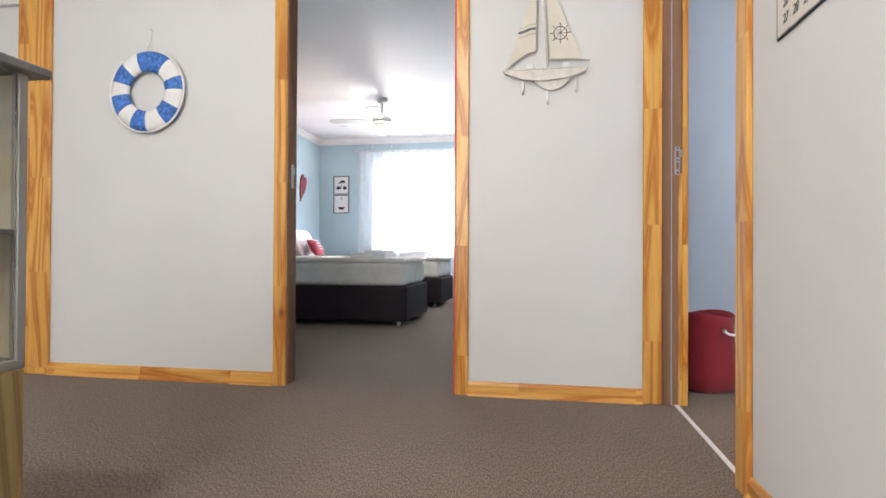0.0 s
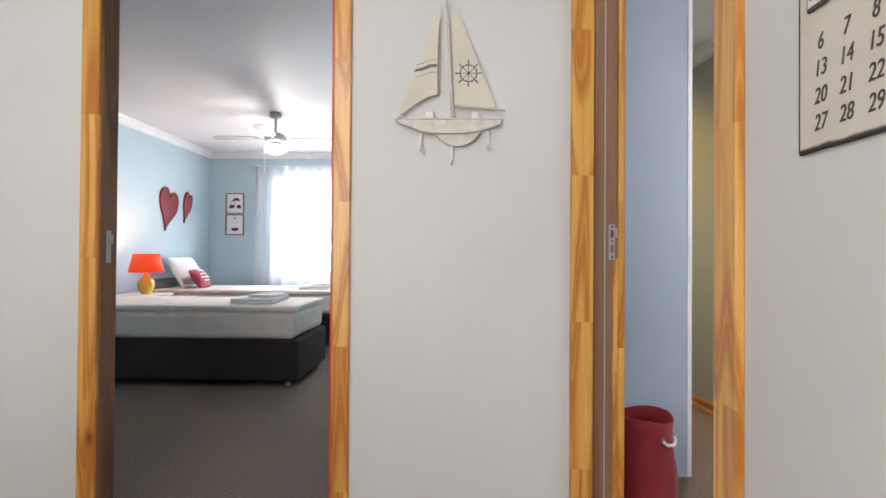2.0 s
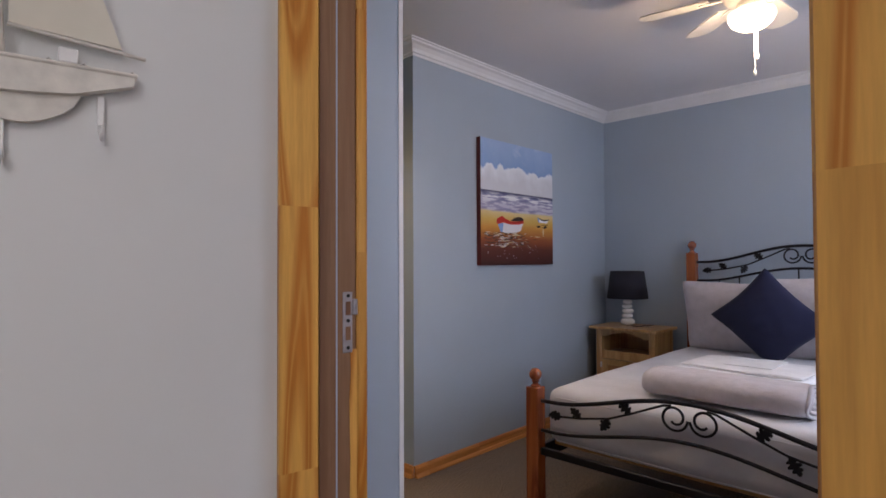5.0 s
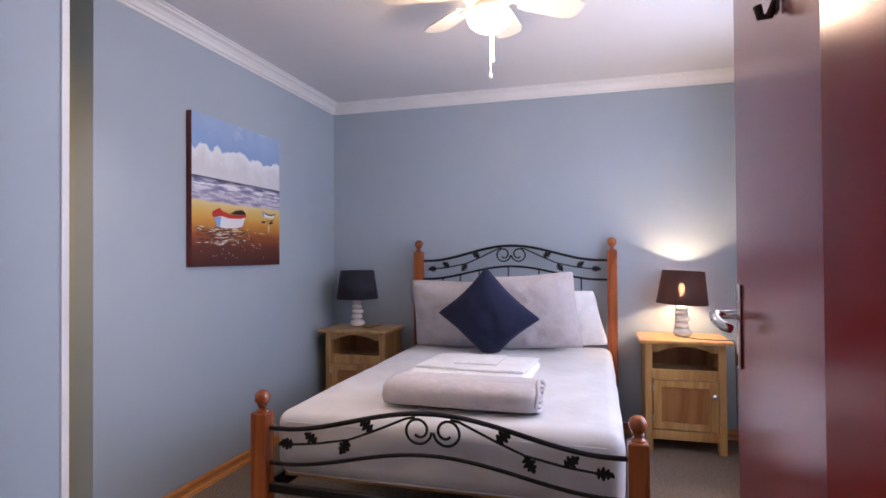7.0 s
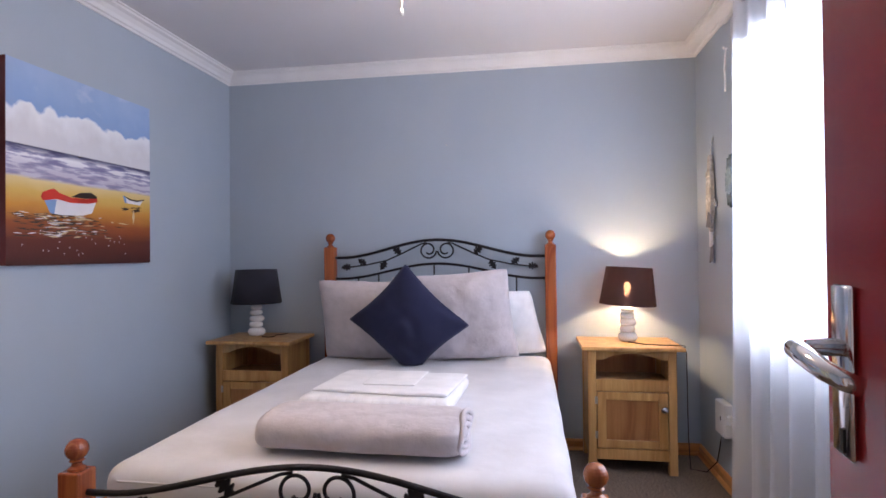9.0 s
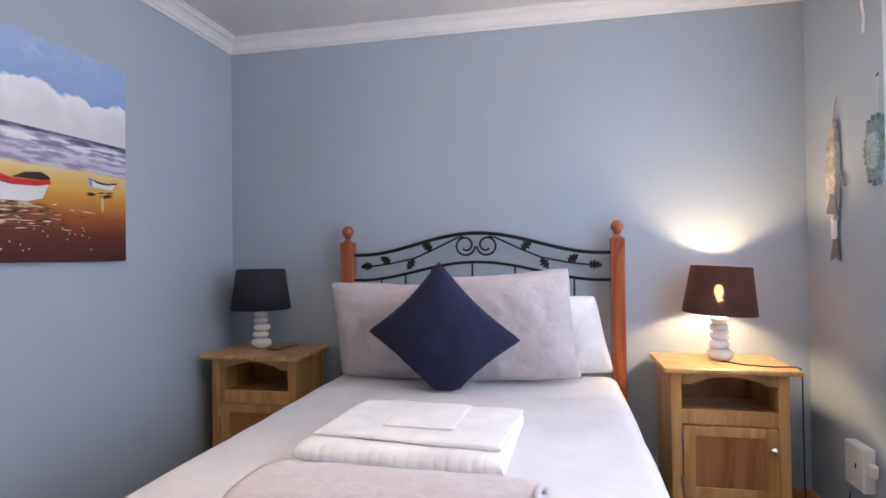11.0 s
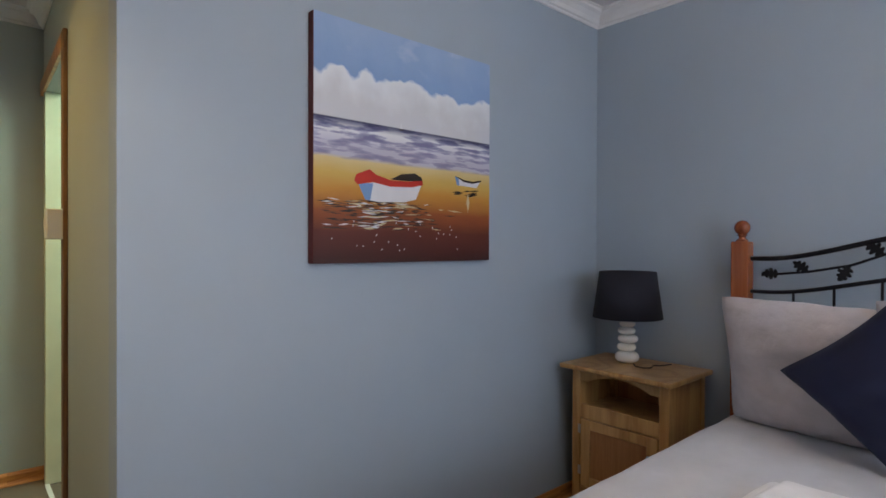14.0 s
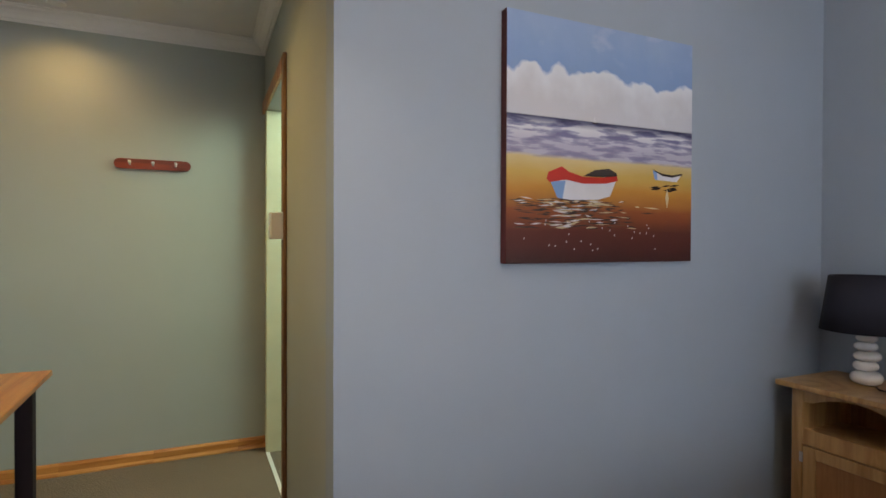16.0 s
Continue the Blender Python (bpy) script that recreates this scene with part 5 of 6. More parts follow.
    for x, top in ((-0.102, -0.040), (0.010, -0.088), (0.138, -0.036)):
        h = new("hook")
        h.parent = t
        part("hook_plate", box(x - 0.005, x + 0.005, -0.012, -0.006, top - 0.055, top + 0.004, 0.001), M_WHITE, h)
        part("hook_arm", tube([(x, -0.012, top - 0.045), (x, -0.020, top - 0.060), (x, -0.032, top - 0.070), (x, -0.042, top - 0.062), (x, -0.044, top - 0.052)], 0.0032, 7), M_WHITE, h, smooth=True)
    return t


sail_boat()


def calendar():
    t = thing("metal_calendar", (0.0, -1.145, 1.191), "worn cream perpetual calendar plate with burnt-looking edges", "calendar", rz=-90)
    # local x runs along the wall away from the corner, local y out of the wall is negative
    m, nt, b = material("worn_cream_enamel")
    c = nt.nodes.new("ShaderNodeTexCoord")
    sep = nt.nodes.new("ShaderNodeSeparateXYZ")
    nt.links.new(c.outputs["Object"], sep.inputs[0])
    n = noisy(nt, coords(nt, (1, 1, 1)), 26, 4)
    add = nt.nodes.new("ShaderNodeMath")
    add.operation = "MULTIPLY_ADD"
    nt.links.new(n, add.inputs[0])
    add.inputs[1].default_value = -0.008
    nt.links.new(sep.outputs["Z"], add.inputs[2])
    edge = ramp(nt, add.outputs[0], [(0.0, (0.05, 0.03, 0.03)), (0.0012, (0.30, 0.17, 0.13)), (0.0025, (0.70, 0.67, 0.60))])
    cloud = ramp(nt, noisy(nt, coords(nt), 7, 4), [(0.3, (0.86, 0.84, 0.80)), (0.7, (1, 1, 1))])
    nt.links.new(mixed(nt, 1.0, edge, cloud, "MULTIPLY"), b.inputs["Base Color"])
    b.inputs["Roughness"].default_value = 0.4
    part("plate", box(0, 0.50, -0.005, -0.002, 0, 0.62, 0.001), m, t)
    part("edge_strip", box(-0.001, 0.0012, -0.0056, -0.001, 0.0, 0.62), M_DARK, t, "blackened plate edge")
    part("edge_strip", box(0.0, 0.50, -0.0056, -0.001, -0.001, 0.0022), M_DARK, t, "blackened plate edge")
    ink = plain("charcoal_print", (0.075, 0.06, 0.06), 0.6, vary=0.3, scale=80)
    flat = Matrix.Rotation(radians(90), 4, "X")
    italic = Matrix(((0.82, 0.16, 0, 0), (0, 1, 0, 0), (0, 0, 1, 0), (0, 0, 0, 1)))
    rows = ((6, 0.154), (13, 0.116), (20, 0.077), (27, 0.039))
    for col in range(7):
        for first, z in rows:
            num = first + col
            if num > 31:
                continue
            text_mesh(str(num), 0.033, Matrix.Translation((0.050 + 0.052 * col, -0.0057, z)) @ flat @ italic, ink, "number", t)
    for col in range(5):
        text_mesh(str(col + 1), 0.033, Matrix.Translation((0.050 + 0.052 * (col + 2), -0.0057, 0.192)) @ flat @ italic, ink, "number", t)
    s = part("day_slider", box(0.024, 0.082, -0.010, -0.0052, 0.202, 0.250, 0.001), ink, t, "dark framed day box")
    part("day_card", box(0.029, 0.077, -0.0115, -0.010, 0.207, 0.245), M_CORN, t)
    text_mesh("SUN", 0.020, Matrix.Translation((0.053, -0.0122, 0.222)) @ flat, ink, "day_name", t)
    return t


calendar()


def strike_plate():
    t = thing("strike_plate", (0.026, -0.016, 1.09), "silver door strike plate screwed to the worn jamb", "door hardware")
    part("plate", box(-0.011, 0.011, -0.003, 0.0, -0.066, 0.060, 0.001), M_PLATE, t)
    part("lip", box(0.011, 0.021, -0.007, -0.001, 0.012, 0.045, 0.001), M_PLATE, t)
    for z0, z1 in ((0.012, 0.040), (-0.040, -0.012)):
        part("latch_hole", box(-0.005, 0.006, -0.0036, -0.003, z0, z1), M_RAW, t)
    for z in (0.052, 0.0, -0.056):
        part("screw", lathe([(0, 0), (0.004, 0), (0.0035, 0.0015), (0, 0.0018)], 10, None, Matrix.Translation((0.001, -0.003, z)) @ Matrix.Rotation(radians(90), 4, "X")), M_DARK, t)
    return t


strike_plate()
sp = thing("strike_plate", (xa0 + 0.033, 0.045, 1.06), "dark strike plate on the twin room jamb", "door hardware", rz=90)
part("plate", box(-0.014, 0.014, -0.002, 0.0, -0.06, 0.06, 0.001), M_STEEL, sp)
part("lip", box(0.014, 0.022, -0.005, -0.001, 0.01, 0.045, 0.001), M_STEEL, sp)


def display_cabinet():
    x0, x1, y0, y1 = -2.02, -1.525, -2.16, -1.72
    t = thing("display_cabinet", (0, 0, 0), "glass-sided display cabinet on an olive wooden base", "cabinet")
    olive = timber("olive_brown_wood", (0.36, 0.26, 0.12), (0.22, 0.15, 0.06), (5, 5, 0.6), knots=False)
    slate = plain("grey_slate_top", (0.16, 0.165, 0.17), 0.45, vary=0.2, scale=14)
    frame_ = plain("dull_grey_metal", (0.34, 0.34, 0.32), 0.4, 0.6)
    part("base", box(x0, x1, y0, y1, 0.0, 0.45, 0.004), olive, t)
    part("top", box(x0 - 0.03, x1 + 0.022, y0 - 0.03, y1 + 0.03, 1.000, 1.018, 0.003), slate, t)
    for x in (x0, x1 - 0.02):
        for y in (y0, y1 - 0.02):
            part("corner_post", box(x, x + 0.02, y, y + 0.02, 0.45, 1.0, 0.002), frame_, t)
    part("lower_rail", box(x0, x1, y0, y1, 0.451, 0.468, 0.002), frame_, t)
    part("shelf", box(x0 + 0.02, x1 - 0.005, y0 + 0.02, y1 - 0.005, 0.700, 0.708), frame_, t)
    g, nt, b = material("smoky_cabinet_glass")
    b.inputs["Base Color"].default_value = (0.62, 0.60, 0.52, 1)
    b.inputs["Transmission Weight"].default_value, b.inputs["Roughness"].default_value, b.inputs["IOR"].default_value = 1.0, 0.05, 1.45
    for a in ((x1 - 0.009, x1 - 0.004, y0 + 0.021, y1 - 0.021), (x0 + 0.004, x0 + 0.009, y0 + 0.021, y1 - 0.021)):
        part("glass_pane", box(*a, 0.469, 0.998), g, t)
    part("back_panel", box(x0 + 0.021, x1 - 0.021, y1 - 0.012, y1 - 0.006, 0.469, 0.998), plain("beige_backing_board", (0.55, 0.50, 0.40), 0.6), t)
    return t


display_cabinet()


settle(BEFORE)


# ---- red bag in the recess ----
def bag():
    t = thing("laundry_bag", (0.305, 0.31, 0), "deep red felt bag with white rope handles", "bag")
    bm = bmesh.new()
    steps, rings = 36, []
    prof = [(0.0, 0.0), (0.13, 0.0), (0.152, 0.02), (0.158, 0.09), (0.150, 0.17), (0.134, 0.25), (0.130, 0.32), (0.136, 0.375), (0.132, 0.376), (0.126, 0.32), (0.125, 0.24)]
    for k, (r, z) in enumerate(prof[1:]):
        ring = []
        for i in range(steps):
            a = 2 * math.pi * i / steps
            w = 1 + 0.05 * noise.noise(Vector((math.cos(a) * 2, math.sin(a) * 2, z * 6)))
            ring.append(bm.verts.new((r * w * math.cos(a), r * w * 0.86 * math.sin(a), z + (0.012 * math.sin(2 * a) if z > 0.3 else 0))))
        rings.append(ring)
    for a, b in zip(rings, rings[1:]):
        for i in range(steps):
            j = (i + 1) % steps
            bm.faces.new((a[i], a[j], b[j], b[i]))
    bm.faces.new(rings[0][::-1])
    part("bag_body", bm, M_REDBAG, t, smooth=True)
    part("inner_lining", lathe([(0, 0.16), (0.100, 0.16), (0.100, 0.20)], 24), M_DARK, t)
    part("rope_handle", tube([(0.035, -0.118, 0.30), (0.05, -0.128, 0.288), (0.085, -0.112, 0.282), (0.112, -0.08, 0.286), (0.122, -0.055, 0.297)], 0.0062, 8), M_TOWEL, t, "white cotton rope handle", True)
    for p in ((0.035, -0.116, 0.302), (0.122, -0.055, 0.30)):
        part("eyelet", lathe([(0.006, 0), (0.011, 0), (0.011, 0.003), (0.006, 0.003)], 12, None, Matrix.Translation(p) @ Matrix.Rotation(radians(90), 4, "X")), M_STEEL, t)
    return t


bag()


# ---- twin room ----
BEFORE = set(scene.objects)
def single_bed(y0, x_end, label):
    x1, x0 = x_end, AX + 0.06
    b = thing("single_bed", (0, 0, 0), label, "bed", "single beds in the twin room")
    part("base", box(x0 + 0.03, x1 + 0.02, y0 - 0.01, y0 + 0.93, 0.045, 0.368, 0.02, segments=2), M_BLACK, b, "black fabric bed base")
    part("mattress", soft_box(x0 + 0.03, x1 - 0.01, y0, y0 + 0.92, 0.370, 0.585, 0.045, 14, 8, 0.003, y0), M_SHEET_WARMLIT, b, "deep mattress in a white sheet", True)
    part("mattress_topper", soft_box(x0 + 0.02, x1, y0 - 0.008, y0 + 0.93, 0.582, 0.628, 0.018, 14, 8, 0.003, y0 + 1, crown=0.006), M_SHEET_WARMLIT, b, "thin quilted white topper", True)
    part("headboard", box(x0 - 0.05, x0 + 0.02, y0 - 0.01, y0 + 0.93, 0.0, 0.74, 0.02, segments=2), plain("grey_upholstery", (0.20, 0.20, 0.21), 0.8), b, "low grey headboard")
    for x in (x1 - 0.08, x0 + 0.15):
        for y in (y0 + 0.08, y0 + 0.84):
            part("leg", lathe([(0.026, 0), (0.024, 0.045)], 12, None, Matrix.Translation((x, y, 0))), M_STEEL, b)
    return b


def script_cushion(x, y, z, turn, label):
    red = cloth("raspberry_print_fabric", (0.36, 0.03, 0.07), 0.3, 500)
    c = thing("printed_cushion", (x, y, z), label, "cushion", rz=turn)
    p = pillow("cushion_cover", 0.40, 0.26, 0.12, red, Matrix.Identity(4), "red", 9)
    for key in ("label", "category"):
        del p[key]
    p.parent = c
    p.matrix_world = Matrix.Identity(4)
    p.matrix_basis = Matrix.Rotation(radians(90), 4, "Z") @ Matrix.Rotation(radians(-35), 4, "X")
    rng = random.Random(int(y * 10))
    for i in range(4):
        w = 0.20 + 0.1 * rng.random()
        s = part("printed_bar", box(-w / 2, w / 2, -0.066, -0.060, 0.068 - 0.045 * i, 0.080 - 0.045 * i, 0.002), M_TOWEL, c, "pale pink printed script")
        s.matrix_basis = Matrix.Rotation(radians(90), 4, "Z") @ Matrix.Rotation(radians(-35), 4, "X")
    return c


for n_, y0 in enumerate((2.27, 4.15)):
    single_bed(y0, (-1.78, -1.80)[n_], "single bed with black base and white sheet" + (" by the doorway" if n_ == 0 else " by the curtained window"))
    pillow("white_pillow", 0.62, 0.42, 0.16, M_TOWEL, stand(-3.80, y0 + 0.47, 0.81, 30), "plump white pillow leaning on a grey headboard", 11 + n_)
    script_cushion(-3.56, y0 + 0.30, 0.74, 8, "raspberry red cushion with pale printed lines on a single bed")
    folded_towel("bath_towel", -2.20, y0 + 0.42, 0.625, 0.34, 0.55, 0.05, 4, "white towels folded on a single bed", 20 + n_, 2)
    folded_towel("hand_towel", -2.14, y0 + 0.40, 0.677, 0.20, 0.34, 0.022, -3, "grey-white hand towel on folded bath towels", 25 + n_, 2)

bed_table = thing("bedside_table", (-3.80, 3.62, 0.03), "small cream bedside table between two single beds", "nightstand")
part("top", box(-0.21, 0.24, -0.23, 0.23, 0.565, 0.585, 0.004), M_CORN, bed_table)
part("carcass", box(-0.19, 0.21, -0.21, 0.21, 0.06, 0.564, 0.003), M_CORN, bed_table)
part("drawer", box(0.211, 0.223, -0.19, 0.19, 0.36, 0.53, 0.003), M_CORN, bed_table)
for x in (-0.17, 0.17):
    for y in (-0.19, 0.17):
        part("leg", box(x, x + 0.03, y, y + 0.03, -0.03, 0.06), M_CORN, bed_table)

rl = thing("table_lamp", (-3.72, 3.60, 0.615), "yellow ribbed ceramic lamp with a red shade, lit", "table lamp")
yellow = plain("yellow_glaze", (0.70, 0.50, 0.06), 0.25, coat=0.4)
prof = [(0, 0), (0.045, 0), (0.048, 0.012)]
for i in range(40):
    z = 0.015 + 0.16 * i / 39
    prof.append((0.042 + 0.038 * math.sin(math.pi * min(1, (z - 0.01) / 0.16)) + (0.0025 if i % 4 < 2 else -0.001), z))
prof += [(0.022, 0.19), (0.02, 0.215), (0, 0.215)]
part("lamp_base", lathe(prof, 24), yellow, rl, smooth=True)
part("shade", lathe([(0.170, 0.225), (0.125, 0.415), (0.123, 0.415), (0.168, 0.225)], 32), glowing("lit_red_shade", (0.80, 0.055, 0.01), 0.55), rl, "flared red fabric shade", True)
part("socket", lathe([(0.015, 0.215), (0.015, 0.27), (0, 0.27)], 12), M_WHITE, rl)


def heart(name, y, z, w, h, squash, label, tilt=0):
    t = thing(name, (AX, y, z), label, "wall decoration", rz=90, ry=0)
    pts = []
    for i in range(40):
        a = 2 * math.pi * i / 40
        pts.append((16 * math.sin(a) ** 3 / 32 * w * squash, (13 * math.cos(a) - 5 * math.cos(2 * a) - 2 * math.cos(3 * a) - math.cos(4 * a) + 2.5) / 29 * h))
    bm = prism(pts, -0.02)
    bm.transform(Matrix.Rotation(radians(tilt), 4, "Y") @ Matrix.Translation((0, 0, 0)))
    bm.transform(Matrix.Translation((0, -0.004, 0)))
    part("heart_plate", bm, cloth("crimson_patterned_heart", (0.22, 0.02, 0.035), 0.5, 60, folds=40), t, "crimson heart with scrolled relief")
    return t


heart("heart_decoration", 4.60, 1.56, 0.42, 0.52, 1.0, "large crimson patterned heart hung over the beds", 14)
heart("heart_decoration", 5.06, 1.62, 0.20, 0.42, 1.0, "smaller narrow crimson heart hung over the beds", 20)
heart("heart_decoration", 3.12, 1.78, 0.26, 0.32, 1.0, "crimson heart hung above the first bed", 0)


def framed_print(z, draw, label):
    t = thing("framed_print", (-3.68, AY, z), label, "picture")
    dark = plain("dark_frame_wood", (0.12, 0.07, 0.06), 0.5)
    for a in ((-0.13, -0.118, -0.145, 0.145), (0.118, 0.13, -0.145, 0.145), (-0.118, 0.118, 0.133, 0.145), (-0.118, 0.118, -0.145, -0.133)):
        part("frame_rail", box(a[0], a[1], -0.022, -0.002, a[2], a[3], 0.001), dark, t)
    part("print", box(-0.118, 0.118, -0.008, -0.003, -0.133, 0.133), M_CORN, t)
    ink = plain("dark_red_ink", (0.05, 0.02, 0.03), 0.7)
    for pts in draw:
        bm = prism(pts, -0.001)
        bm.transform(Matrix.Translation((0, -0.009, 0)))
        part("motif", bm, ink, t)
    return t


framed_print(1.745, ([(-0.06, 0.02), (0.0, 0.08), (0.05, 0.075), (0.07, 0.03), (0.01, 0.045)], [(-0.085, -0.06), (-0.07, -0.015), (-0.02, -0.02), (0.0, -0.05), (-0.04, -0.07)], [(0.02, -0.055), (0.035, -0.015), (0.08, -0.02), (0.09, -0.06), (0.05, -0.07)], [(-0.004, -0.03), (0.004, -0.03), (0.004, 0.05), (-0.004, 0.05)]), "dark framed print of small red motifs above another")
framed_print(1.445, ([(-0.055, -0.045), (-0.035, -0.085), (0.04, -0.085), (0.06, -0.045)], [(-0.012, 0.085), (0.012, 0.085), (0.012, 0.100), (-0.012, 0.100)]), "dark framed print of a small boat below another")


settle(BEFORE)


# ---- double room wall things ----
def fish_ornament():
    t = thing("fish_ornament", (3.375, YS, 1.15), "driftwood fish ornament hanging on the wall by the window", "wall decoration", rz=180)
    drift = plain("whitewashed_driftwood", (0.46, 0.42, 0.38), 0.8, vary=0.35, scale=26, bumps=0.4)
    pale = plain("bleached_driftwood", (0.56, 0.53, 0.49), 0.8, vary=0.4, scale=34, bumps=0.4)
    dark = plain("weathered_grey_tin", (0.15, 0.15, 0.17), 0.6, vary=0.3, scale=30)

    def plate(name, pts, mat, y, th):
        bm = prism(pts, -th)
        bm.transform(Matrix.Translation((0, -y, 0)))
        return part(name, bm, mat, t)

    plate("body", [(-0.035, 0.20), (-0.058, 0.26), (-0.060, 0.34), (-0.046, 0.44), (-0.028, 0.53), (-0.016, 0.585), (0.006, 0.59), (0.020, 0.55), (0.030, 0.46), (0.034, 0.34), (0.020, 0.24), (0.008, 0.17)], drift, 0.006, 0.020)
    for i in range(5):
        z = 0.27 + 0.05 * i
        plate("scale", [(-0.042, z), (-0.038, z + 0.030), (0.024, z + 0.040), (0.030, z + 0.012)], pale if i % 2 else drift, 0.026, 0.004)
    plate("lower_fin", [(-0.040, 0.20), (0.062, 0.185), (0.040, 0.26), (0.0, 0.28)], dark, 0.028, 0.005)
    plate("side_fin", [(0.052, 0.315), (0.085, 0.30), (0.075, 0.335), (0.040, 0.36)], dark, 0.010, 0.005)
    plate("tail_stem", [(-0.022, 0.09), (-0.024, 0.18), (0.004, 0.19), (0.006, 0.09)], M_CORN, 0.010, 0.012)
    plate("tail", [(-0.052, 0.0), (-0.018, 0.012), (0.020, 0.0), (0.008, 0.10), (-0.022, 0.10)], dark, 0.008, 0.006)
    part("hanger", tube([(-0.004, -0.012, 0.585), (-0.010, -0.010, 0.63), (0.002, -0.008, 0.665), (0.0, -0.002, 0.69)], 0.0022, 6), M_STEEL, t)
    part("wire", tube([(-0.012, -0.012, 0.60), (0.016, -0.016, 0.64), (0.0, -0.012, 0.66)], 0.0015, 5), M_STEEL, t)
    t2 = thing("coral_ornament", (3.06, YS, 1.46), "blue-grey shell ornament hung beside the curtain", "wall decoration", rz=180)
    teal = plain("blue_grey_shell", (0.16, 0.22, 0.25), 0.7, vary=0.35, scale=40, bumps=0.4)
    pts = []
    for i in range(40):
        a = 2 * math.pi * i / 40
        r = (0.085 if i % 2 else 0.068) * (1.25 if abs(math.sin(a)) > 0.75 else 0.95)
        pts.append((r * math.cos(a), 0.10 + r * 1.25 * math.sin(a)))
    bm = prism(pts, -0.016)
    bm.transform(Matrix.Translation((0, -0.006, 0)))
    part("shell", bm, teal, t2)
    bm = prism([(x * 0.55, 0.10 + (z - 0.10) * 0.55) for x, z in pts], -0.008)
    bm.transform(Matrix.Translation((0, -0.022, 0)))
    part("shell_centre", bm, plain("pale_teal_shell", (0.28, 0.36, 0.38), 0.6, vary=0.3, scale=50), t2)
    part("hanging_wire", tube([(0.0, -0.012, 0.22), (0.0, -0.006, 0.37)], 0.0018, 5), M_STEEL, t2)
    part("nail", tube([(-0.012, -0.004, 0.372), (0.016, -0.012, 0.376)], 0.003, 6), M_DARK, t2)


fish_ornament()
tb = thing("curtain_tieback", (3.13, YS, 2.02), "white curtain cord hanging from a wall hook", "curtain cord", rz=180)
part("cord", tube([(0.0, -0.010, 0.21), (-0.012, -0.014, 0.12), (0.006, -0.016, 0.05), (-0.006, -0.014, 0.0)], 0.005, 6), M_TOWEL, tb, smooth=True)
part("cord_hook", tube([(0, -0.002, 0.215), (0, -0.02, 0.215), (0, -0.022, 0.225)], 0.004, 6), M_WHITE, tb)

ht = thing("wall_socket_box", (3.20, YS, 0.27), "white wall socket box with a plug in it", "electrical socket", rz=180)
part("box_body", box(-0.07, 0.07, -0.045, -0.001, 0.0, 0.17, 0.005), M_WHITE, ht)
part("plug", box(0.070, 0.105, -0.036, -0.006, 0.07, 0.12, 0.006), M_WHITE, ht, "white mains plug")
part("socket_holes", box(0.012, 0.02, -0.0465, -0.045, 0.08, 0.10), M_DARK, ht)
cord = thing("lamp_cord", (0, 0, 0), "black lamp cord trailing from the nightstand to the socket", "cable")
part("cable", tube([(3.44, -1.25, 0.703), (3.36, -1.32, 0.704), (3.33, -1.42, 0.704), (3.33, -1.50, 0.706), (3.34, -1.528, 0.700), (3.34, -1.536, 0.66), (3.35, -1.54, 0.45), (3.36, -1.545, 0.20), (3.38, -1.56, 0.02), (3.37, -1.64, 0.012), (3.34, -1.685, 0.08), (3.325, -1.70, 0.20), (3.30, -1.715, 0.345)], 0.0028, 6), M_BLACK, cord, smooth=True)
cord2 = thing("lamp_cord", (0, 0, 0), "short dark lamp cord lying on the shaded nightstand", "cable")
part("cable", tube([(3.48, 1.00, 0.703), (3.44, 0.97, 0.704), (3.43, 0.93, 0.704), (3.46, 0.905, 0.704), (3.50, 0.915, 0.708), (3.53, 0.90, 0.704), (3.60, 0.88, 0.704)], 0.0028, 6), M_BLACK, cord2, smooth=True)

nail = thing("wall_nail", (XW, -0.178, 1.917), "tiny bare nail stuck in a grey-blue wall", "nail")
part("nail_head", lathe([(0, 0), (0.004, 0), (0.004, 0.003), (0, 0.004)], 8, None, Matrix.Rotation(radians(-90), 4, "Y")), M_STEEL, nail)

hk = thing("over_door_hook", (0.325, -0.939, 0), "black metal hook hanging on the red door", "hook", rz=-5.6)
part("hook_strap", box(-0.008, 0.008, 0.002, 0.006, 1.515, 2.035, 0.001), M_BLACK, hk)
part("hook_arm", tube([(0, 0.005, 1.53), (0, 0.012, 1.512), (0, 0.021, 1.512), (0, 0.024, 1.526)], 0.005, 7), M_BLACK, hk, smooth=True)

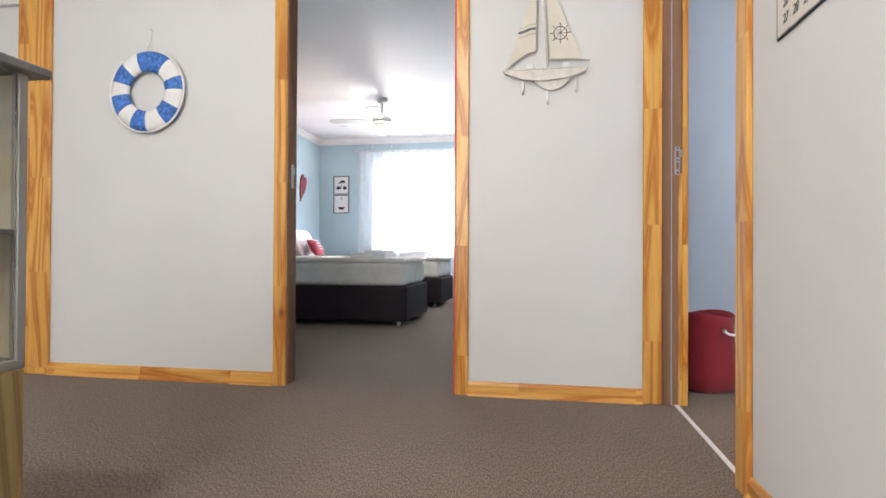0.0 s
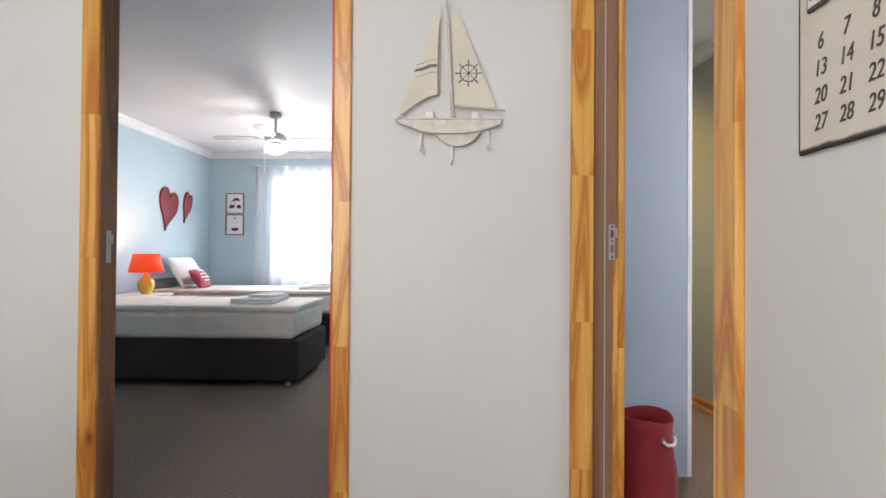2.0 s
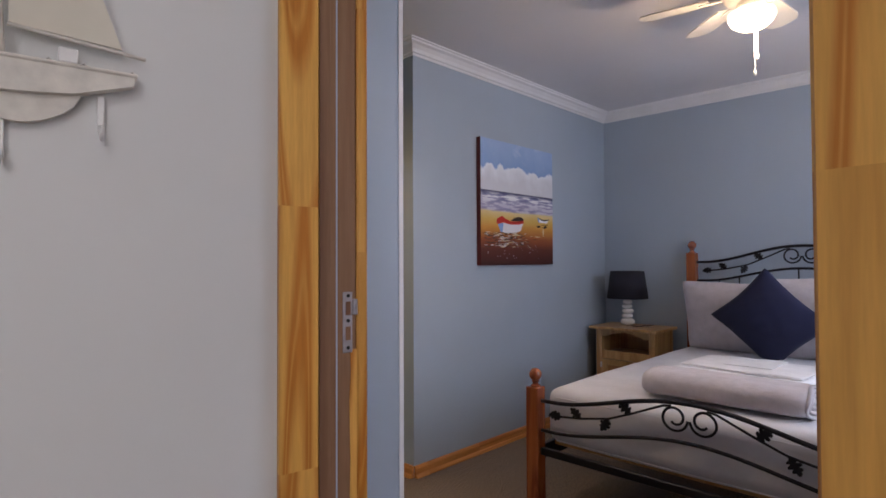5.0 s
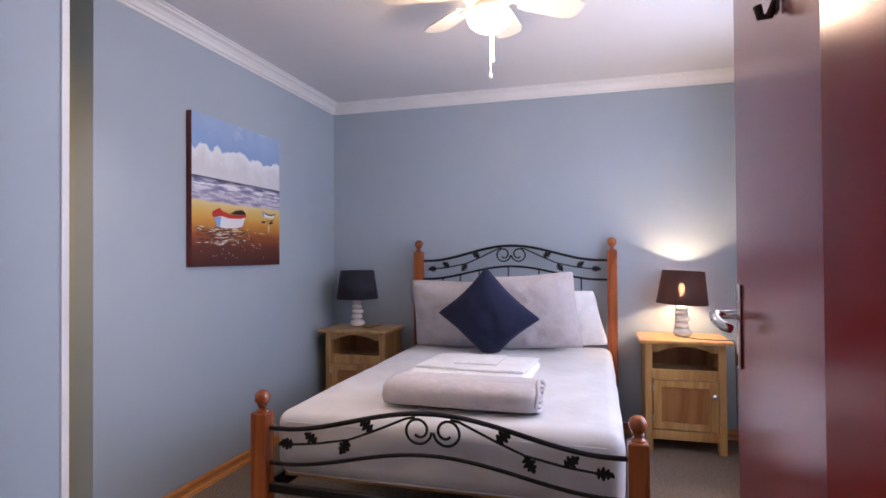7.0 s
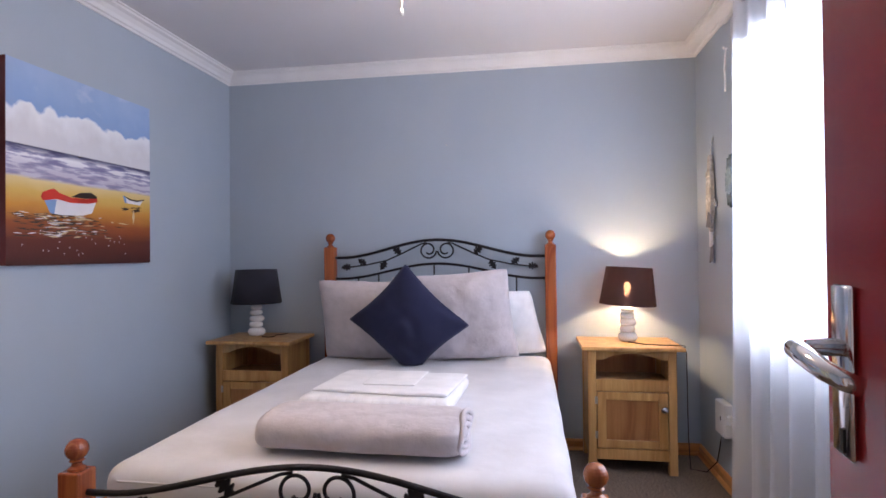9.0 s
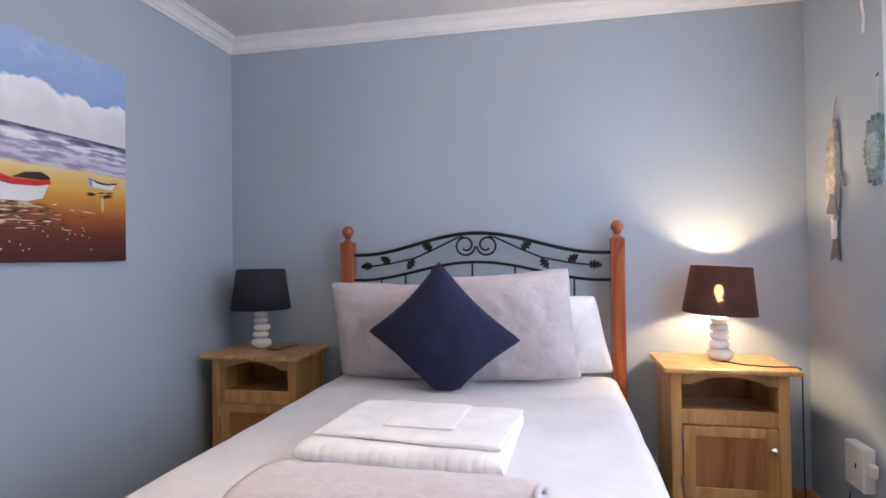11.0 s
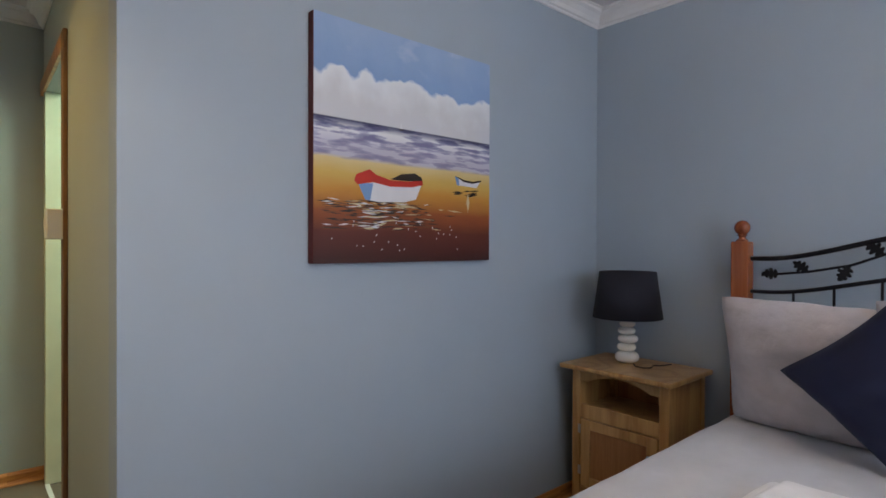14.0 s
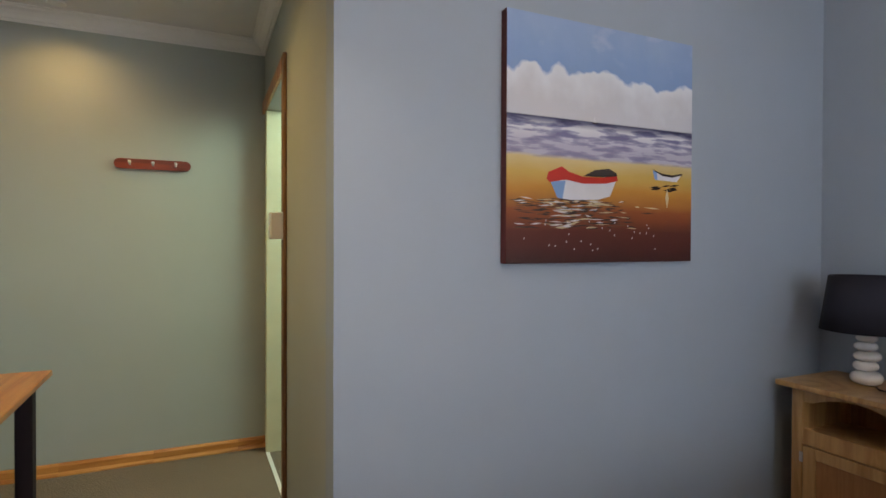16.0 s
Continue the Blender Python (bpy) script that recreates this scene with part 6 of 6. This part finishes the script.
# ---- alcove ----
desk = thing("desk", (0, 0, 0), "orange-brown topped desk with dark legs", "desk")
part("top", box(0.09, 0.595, 1.45, 2.36, 0.728, 0.75, 0.003), timber("orange_laminate", (0.62, 0.28, 0.07), (0.48, 0.18, 0.04), (4, 0.5, 4), knots=False), desk)
for x in (0.11, 0.50):
    for y in (1.50, 2.24):
        part("leg", box(x, x + 0.055, y, y + 0.055, 0, 0.727, 0.003), M_BLACK, desk)
part("modesty_panel", box(0.12, 0.135, 1.56, 2.24, 0.30, 0.727), M_BLACK, desk)
bn = thing("waste_bin", (0.42, 2.10, 0), "small black bin standing under the desk", "bin")
part("bin_body", lathe([(0, 0), (0.10, 0), (0.125, 0.30), (0.120, 0.30), (0.096, 0.01), (0, 0.01)], 24), M_BLACK, bn, smooth=True)
dc = thing("desk_cable", (0, 0, 0), "white cable hanging behind the desk", "cable")
part("cable", tube([(0.30, 3.24, 0.16), (0.315, 3.22, 0.11), (0.345, 3.19, 0.04), (0.355, 3.15, 0.008)], 0.007, 7), M_WHITE, dc, smooth=True)

rk = thing("coat_rack", (0.895, YN, 1.685), "red-brown wooden coat rack with white pegs", "coat rack")
outline = [(-0.165, -0.028), (0.165, -0.028)] + arc(0.165, 0, 0.028, -90, 90, 6)[1:] + arc(-0.165, 0, 0.028, 90, 270, 6)[0:-1]
bm = prism(outline, -0.018)
bm.transform(Matrix.Translation((0, -0.002, 0)))
M_RACK = timber("red_brown_varnish", (0.34, 0.055, 0.02), (0.18, 0.025, 0.01), (0.5, 6, 6), knots=False)
part("rack_board", bm, M_RACK, rk)
for x in (-0.115, 0.0, 0.115):
    part("peg", tube([(x, -0.02, -0.004), (x, -0.045, 0.0), (x, -0.055, 0.008)], [0.005, 0.006, 0.009], 8), M_WHITE, rk, smooth=True)

sw = thing("light_switch_box", (xr(2.36), 2.36, 1.325), "white surface-mounted switch box beside the bathroom door", "light switch", rz=-90)
part("switch_body", box(-0.042, 0.042, -0.070, -0.001, -0.06, 0.06, 0.004), M_WHITE, sw)
part("rocker", box(-0.012, 0.012, -0.074, -0.0705, -0.02, 0.02, 0.002), M_CORN, sw)
